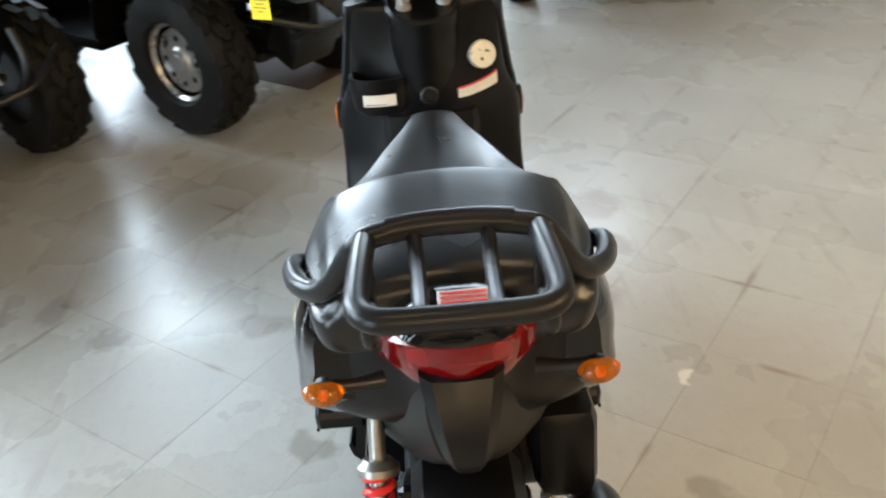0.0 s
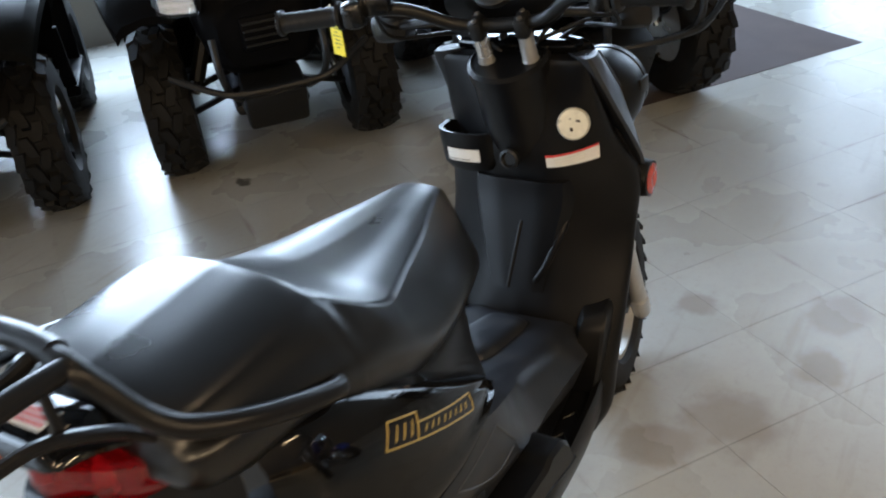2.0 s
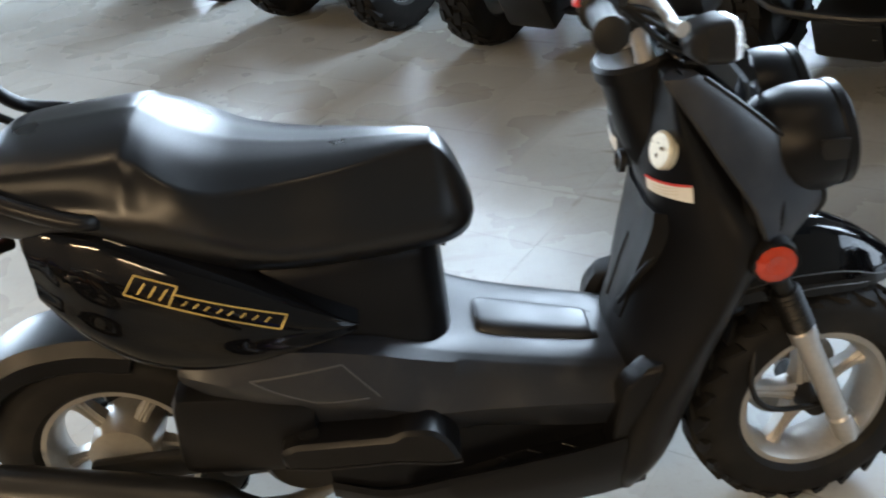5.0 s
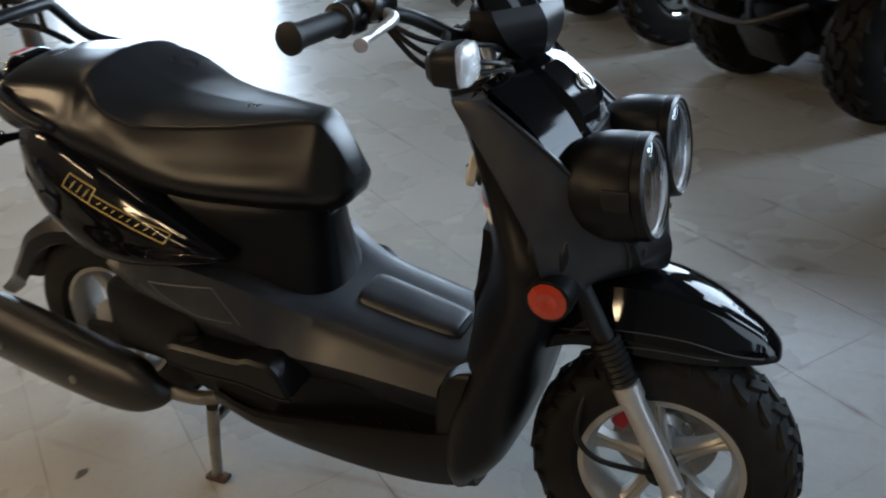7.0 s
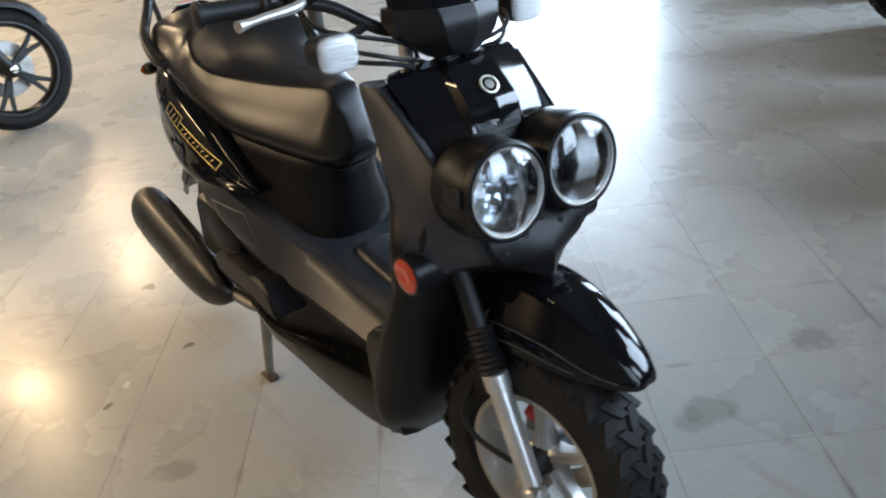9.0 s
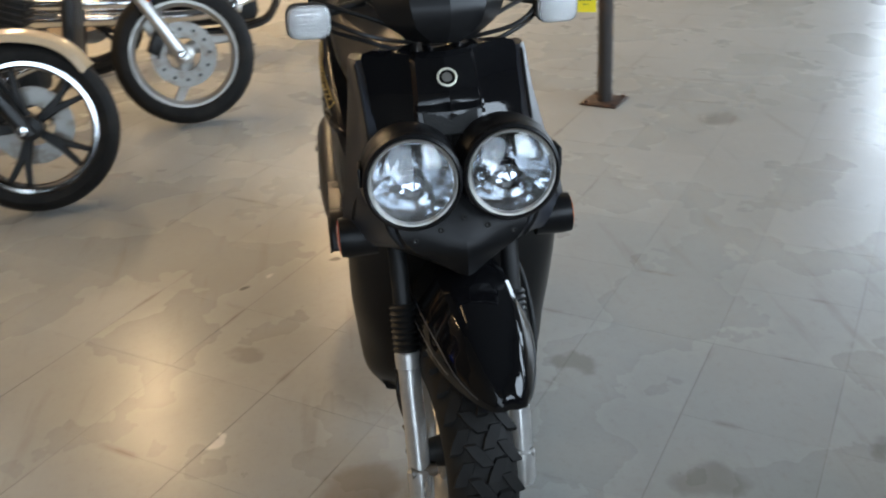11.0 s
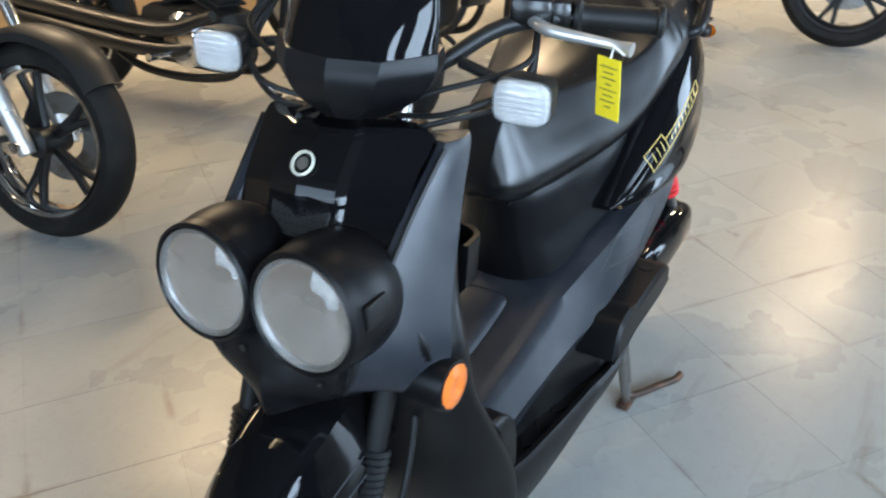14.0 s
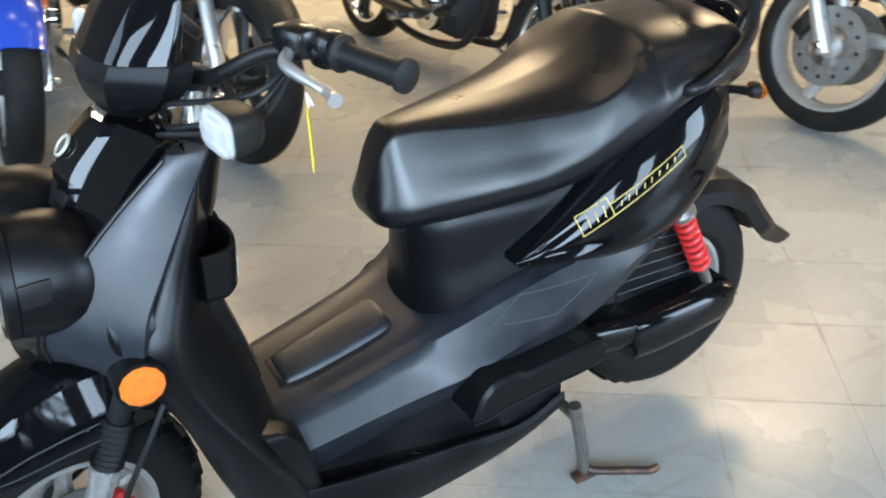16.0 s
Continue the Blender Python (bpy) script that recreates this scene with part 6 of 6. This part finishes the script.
# ---- motorcycles ----
def motorbike(label, fender, fork_mat, rim_mat, at, spokes=5, steer=0.0, sport=False, tank_mat=None, pipe_mat=None):
    """A cruiser or sport bike; front axle over the origin, facing +x, on its side stand."""
    q = thing("motorcycle", label, "motorcycle", "row of motorcycles")
    P = lambda name, bm, m, lab="", parent=None: part(name, bm, m, parent or q, lab)  # noqa: E731
    R, hw, rim = (0.318, 0.064, 0.235) if sport else (0.315, 0.062, 0.235)
    c, rc = Vector((0, 0, R)), Vector((-1.55 if not sport else -1.40, 0, R))
    ax = Vector((-0.47, 0, 0.88)).normalized()
    T = Matrix.Translation(c) @ Matrix.Rotation(radians(steer), 4, ax) @ Matrix.Translation(-c)
    Q = lambda name, bm, m, lab="", parent=None: P(name, turned(bm, T), m, lab, parent)  # noqa: E731
    for cc, G, nm in ((c, Q, "front"), (rc, P, "rear")):
        ty = G(nm + "_tyre", tyre_mesh(cc, R, rim, hw, 0.003), RUBBER, "road tyre")
        wh = G(nm + "_wheel", rim_mesh(cc, rim + 0.002, hw * 0.8), rim_mat, "cast wheel with a polished rim")
        for k in range(spokes):
            a = 2 * math.pi * k / spokes + 0.2
            for lean in ((-0.16, 0.16) if not sport else (0.35,)):
                G("spoke", cast_spoke(cc, a, 0.04, rim - 0.015, 0.016 if not sport else 0.035, 0.010 if not sport else 0.02, 0.014, lean=lean), DARK if not sport else rim_mat, "", wh)
        G("hub", lathe([(-0.07, 0.02), (-0.06, 0.045), (0.06, 0.045), (0.07, 0.02)], cc, (0, 1, 0), 20), DARK if not sport else rim_mat, "", wh)
        for s in ((-1, 1) if sport else (1,)):
            G("brake_disc", lathe([(s * 0.068, 0.075), (s * 0.074, 0.075), (s * 0.074, 0.145), (s * 0.068, 0.145)], cc, (0, 1, 0), 40, closed=True), STEEL, "drilled brake disc", wh)
            # small dark discs paint the shade of drillings in the solid brake disc
            for k in range(12):
                a = k * math.pi / 6
                G("disc_hole", lathe([(0, 0.008), (s * 0.0015, 0.008)], cc + Vector((math.cos(a) * 0.112, s * 0.0745, math.sin(a) * 0.112)), (0, 1, 0), 8), DARK, "", wh)
    for s in (-1, 1):
        low, top = c + Vector((-0.01, s * 0.095, 0.0)), c + Vector((-0.36, s * 0.095, 0.66))
        d = (top - low).normalized()
        Q("fork_leg", tube([low - d * 0.03, low, low + d * 0.34, low + d * 0.345], [0.026, 0.030, 0.027, 0.020], 14), fork_mat, "lower fork leg")
        Q("fork_tube", tube([low + d * 0.34, top], 0.020, 12), CHROME, "chrome fork tube")
        Q("axle_cap", lathe([(0, 0.018), (0.014, 0.018), (0.016, 0.01)], low + Vector((0, s * 0.03, 0)), (0, s, 0), 14), CHROME)
        Q("fork_reflector", box(low + d * 0.30 + Vector((0.025, s * 0.012, 0)), (0.012, 0.022, 0.06), Matrix.Rotation(-0.45, 4, "Y"), 0.004), AMBER, "amber fork reflector")
        if sport or s > 0:
            Q("caliper", box(c + Vector((-0.11, s * 0.075, 0.06)), (0.06, 0.05, 0.10), Matrix.Rotation(0.5, 4, "Y"), 0.012), DARK, "brake caliper")
        P("handgrip", lathe([(0, 0.017), (0.12, 0.018)], (-0.62, s * 0.30, 1.02), (-0.3, s, 0), 12), GRIP)
        P("muffler" if s > 0 else "exhaust", tube([(-0.62, -0.12 - 0.04 * (s > 0), 0.34 + 0.1 * (s > 0)), (-0.95, -0.17, 0.28 + 0.08 * (s > 0)), (-1.80, -0.19, 0.34 + 0.08 * (s > 0))], [0.022, 0.035, 0.042], 14, 16), pipe_mat or CHROME,
          "exhaust pipe")
        P("frame_rail", tube([(-0.40, s * 0.05, 0.80), (-0.50, s * 0.09, 0.30), (-0.70, s * 0.11, 0.18), (-1.15, s * 0.11, 0.20), (-1.45, s * 0.09, 0.45)], 0.018, 8, 24), DARK)
        P("foot_peg", tube([(-0.85, s * 0.12, 0.27), (-0.84, s * 0.30, 0.27)], [0.012, 0.018], 10), CHROME if not sport else DARK, "foot peg")
        P("rear_shock", tube([(-1.50, s * 0.12, 0.36), (-1.32, s * 0.13, 0.66)], 0.026, 12), CHROME)
        for i, (x, tilt) in enumerate(((-0.72, 0.35), (-0.95, -0.35))):
            cyl = Vector((x, 0, 0.52))
            if s > 0:
                barrel = P("cylinder", box(cyl + Vector((math.sin(tilt), 0, math.cos(tilt))) * 0.03, (0.12, 0.14, 0.20), Matrix.Rotation(tilt, 4, "Y"), 0.02), ENGINE, "finned cylinder")
                for k in range(7):
                    P("fin", box(cyl + Vector((math.sin(tilt), 0, math.cos(tilt))) * (0.028 * k - 0.06), (0.15, 0.17, 0.012), Matrix.Rotation(tilt, 4, "Y"), 0.003, None, 1), ENGINE, "", barrel)
                P("rocker_cover", box(cyl + Vector((math.sin(tilt), 0, math.cos(tilt))) * 0.15, (0.15, 0.16, 0.06), Matrix.Rotation(tilt, 4, "Y"), 0.02), CHROME, "chrome rocker cover")
        P("engine_cover", lathe([(0, 0.115), (0.03, 0.11), (0.05, 0.085), (0.055, 0.02)], (-0.80, s * 0.12, 0.33), (0, s, 0), 30), CHROME if not sport else ENGINE, "polished engine cover")
    rows = [(-0.30, 0.46), (-0.22, 0.60), (-0.06, 0.672), (0.10, 0.655), (0.20, 0.60), (0.26, 0.52)] if not sport else [(-0.18, 0.56), (-0.05, 0.645), (0.10, 0.635), (0.20, 0.58)]
    bm, rings = bmesh.new(), []
    for x, z in spline(rows, 22):
        p, n = Vector((x, 0, z)), (Vector((x, 0, z)) - c).normalized()
        rings.append([p + Vector((0, y, 0)) - n * dn for y, dn in ((-0.078, 0.05), (-0.074, 0.025), (-0.05, 0.006), (0, 0), (0.05, 0.006), (0.074, 0.025), (0.078, 0.05), (0.07, 0.05), (0.046, 0.012), (0, 0.006), (-0.046, 0.012),
                      (-0.07, 0.05))])
    skin(bm, rings)
    Q("front_fender", bm, fender, "front fender")
    P("crankcase", box((-0.85, 0, 0.33), (0.48, 0.24, 0.24), None, 0.05), ENGINE, "engine case")
    P("primary_cover", box((-0.92, 0.14, 0.33), (0.40, 0.05, 0.17), None, 0.03), CHROME if not sport else ENGINE)
    if sport:
        P("radiator", box((-0.46, 0, 0.48), (0.05, 0.22, 0.30), Matrix.Rotation(0.15, 4, "Y"), 0.01), DARK, "black radiator")
    P("fuel_tank", loft([(-0.42, [(0, 0.96), (0.06, 0.95), (0.10, 0.88), (0.07, 0.78), (0, 0.77)]), (-0.70, [(0, 1.00), (0.12, 0.98), (0.17, 0.88), (0.13, 0.76), (0, 0.75)]),
                         (-1.00, [(0, 0.90), (0.08, 0.89), (0.11, 0.82), (0.09, 0.74), (0, 0.73)])], nu=16, nv=16), tank_mat or fender, "fuel tank")
    P("seat", loft([(-0.96, [(0, 0.80), (0.08, 0.79), (0.11, 0.75), (0.10, 0.71), (0, 0.70)]), (-1.25, [(0, 0.74), (0.14, 0.73), (0.18, 0.70), (0.15, 0.66), (0, 0.65)]),
                    (-1.60, [(0, 0.82), (0.10, 0.81), (0.13, 0.78), (0.11, 0.74), (0, 0.73)])], nu=16, nv=14), VINYL, "black seat")
    rows = [(-1.20, 0.56), (-1.35, 0.66), (-1.55, 0.69), (-1.75, 0.66), (-1.88, 0.55)]
    bm, rings = bmesh.new(), []
    for x, z in spline(rows, 18):
        p, n = Vector((x, 0, z)), (Vector((x, 0, z)) - rc).normalized()
        rings.append([p + Vector((0, y, 0)) - n * dn for y, dn in ((-0.10, 0.08), (-0.095, 0.03), (-0.06, 0.006), (0, 0), (0.06, 0.006), (0.095, 0.03), (0.10, 0.08), (0.09, 0.08), (0, 0.008), (-0.09, 0.08))])
    skin(bm, rings)
    P("rear_fender", bm, fender, "rear fender")
    Q("headlight", lathe([(-0.10, 0.02), (-0.08, 0.07), (0, 0.09), (0.02, 0.088)], (-0.24, 0, 0.88), (1, 0, 0), 28), CHROME if not sport else DARK, "round headlight")
    Q("headlight_lens", lathe([(0.02, 0.086), (0.035, 0.06), (0.04, 0.004)], (-0.24, 0, 0.88), (1, 0, 0), 28), LENS)
    Q("handlebar", tube([(-0.62, 0.32, 1.02), (-0.52, 0.20, 1.05), (-0.42, 0.06, 0.98), (-0.42, -0.06, 0.98), (-0.52, -0.20, 1.05), (-0.62, -0.32, 1.02)], 0.013, 10, 24), CHROME)
    for s in (-1, 1):
        Q("turn_signal", lathe([(-0.04, 0.01), (-0.03, 0.028), (0, 0.034), (0.02, 0.028), (0.028, 0.004)], (-0.26, s * 0.20, 0.80), (1, 0, 0), 18), AMBL if s > 0 else REDL, "turn signal")
        Q("signal_stalk", tube([(-0.28, s * 0.20, 0.80), (-0.30, s * 0.09, 0.82)], 0.008, 8), CHROME)
    Q("triple_clamp", box((-0.33, 0, 0.90), (0.08, 0.25, 0.04), Matrix.Rotation(-0.45, 4, "Y"), 0.01), DARK)
    P("side_stand", tube([(-0.80, 0.13, 0.22), (-0.72, 0.24, 0.11), (-0.69, 0.28, 0.050)], [0.014, 0.013, 0.016], 10), CHROME if not sport else DARK, "chrome side stand")
    P("stand_foot", box((-0.69, 0.285, 0.049), (0.06, 0.035, 0.014), None, 0.005), DARK)
    P("swing_arm", tube([(-1.10, 0.10, 0.34), (rc.x, 0.10, R)], 0.026, 10), DARK)
    P("swing_arm", tube([(-1.10, -0.10, 0.34), (rc.x, -0.10, R)], 0.026, 10), DARK)
    q.matrix_world = at @ Matrix.Translation((0, 0, 0.006)) @ Matrix.Rotation(radians(-8.5), 4, "X")
    return q


motorbike("cruiser motorcycle with a tan front fender and black cast wheels", TAN, DARK, CHROME, facing(-0.70, -1.33, 92), 5, 8, False, TAN, MUFF)
motorbike("black cruiser motorcycle with chrome fork and polished wheel rim", DARK, SILVER, CHROME, facing(0.39, -1.77, 96), 5, 6, False, DARK, MUFF)
motorbike("dark blue sport motorcycle with silver three-spoke wheels", DKBLUE, SILVER, RIM, facing(-1.58, -0.88, 92), 3, 8, True, DKBLUE)
motorbike("blue cruiser motorcycle with a wide white-walled front end", BLUE, CHROME, SILVER, facing(1.10, -2.15, 82), 5, 6, False, BLUE)
motorbike("black motorcycle parked far off by the door", DARK, DARK, DARK, facing(-2.75, 0.0, 95), 5, 0, False, DARK)

# ---- pole and mat ----
pole = thing("steel_pole", "dark brown steel pole with a rusty bolted foot plate", "pole")
part("shaft", lathe([(0.006, 0.034), (CEIL - 0.002, 0.034)], (-1.31, 1.005, 0), (0, 0, 1), 24), POLE, pole)
part("foot_plate", box((-1.31, 1.005, 0.005), (0.17, 0.17, 0.010), Matrix.Rotation(BA, 4, "Z"), 0.003), RUST, pole, "rusty square foot plate")
for sx in (-1, 1):
    for sy in (-1, 1):
        part("bolt", lathe([(0, 0.010), (0.010, 0.010), (0.012, 0.006)], Vector((-1.31, 1.005, 0.010)) + U * 0.065 * sx + V * 0.065 * sy, (0, 0, 1), 6), RUST, pole)
matm = frame_of((3.92, -0.22, 0.002), (-0.80, 0.60, 0), (0.60, 0.80, 0))
doormat = thing("door_mat", "dark worn door mat with a faded round print on the floor", "mat")
part("mat_surface", plate([(0, 0), (1.25, 0), (1.25, 0.95), (0, 0.95)], 0.010, matm, 0.003), MATM, doormat)
part("mat_print", lathe([(0, 0.33), (0.0015, 0.33), (0.0015, 0.29), (0, 0.29)], matm @ Vector((0.62, 0.47, 0.0105)), (0, 0, 1), 40, closed=True), MATL, doormat, "faded ring print")

# ---- floor tiles ----


def tile_mesh(g):
    bm = bmesh.new()
    h = TS / 2 - g
    lo = [bm.verts.new((i * h, j * h, -0.004)) for i, j in ((-1, -1), (1, -1), (1, 1), (-1, 1))]
    hi = [bm.verts.new((i * (h - 0.0002), j * (h - 0.0002), 0)) for i, j in ((-1, -1), (1, -1), (1, 1), (-1, 1))]
    bm.faces.new(hi)
    for i in range(4):
        bm.faces.new((lo[i], lo[(i + 1) % 4], hi[(i + 1) % 4], hi[i]))
    data = bpy.data.meshes.new("tile")
    bm.to_mesh(data)
    bm.free()
    data.materials.append(FLOOR)
    return data


kinds = [tile_mesh(g) for g in (0.0, 0.0, 0.0002, 0.0004)]
spots = []
for i in range(-40, 42):
    for j in range(-30, 32):
        p = ta * (0.17 + TS * (i + 0.5)) + tb * (0.02 + TS * (j + 0.5))
        du, dv = p.dot(U), p.dot(V)
        if ROOM[0] - 0.1 < du < ROOM[1] + 0.1 and ROOM[2] - 0.1 < dv < ROOM[3] + 0.1:
            spots.append(((p - Vector((0.6, 0, 0))).length, p))
spots.sort(key=lambda s: s[0])
rng = random.Random(5)
for d, p in spots[:290]:
    ob = new("tile", rng.choice(kinds))
    ob.parent = floor
    ob.matrix_world = Matrix.Translation((p.x, p.y, rng.uniform(-0.0003, 0.0))) @ Matrix.Rotation(TA, 4, "Z")
verts, faces = [], []
for d, p in spots[290:]:
    h = TS / 2 - rng.choice((0.0, 0.0004))
    k = len(verts)
    for z, e in ((-0.004, h), (0.0, h - 0.0002)):
        verts += [tuple(p + ta * (i * e) + tb * (j * e) + Vector((0, 0, z))) for i, j in ((-1, -1), (1, -1), (1, 1), (-1, 1))]
    faces += [(k + 4, k + 5, k + 6, k + 7)] + [(k + i, k + (i + 1) % 4, k + 4 + (i + 1) % 4, k + 4 + i) for i in range(4)]
data = bpy.data.meshes.new("far_tiles")
data.from_pydata(verts, [], faces)
data.materials.append(FLOOR)
far = tagged(new("far_tiles", data), "pale grey worn floor tiles", "", "", "stuff")
far.parent = floor
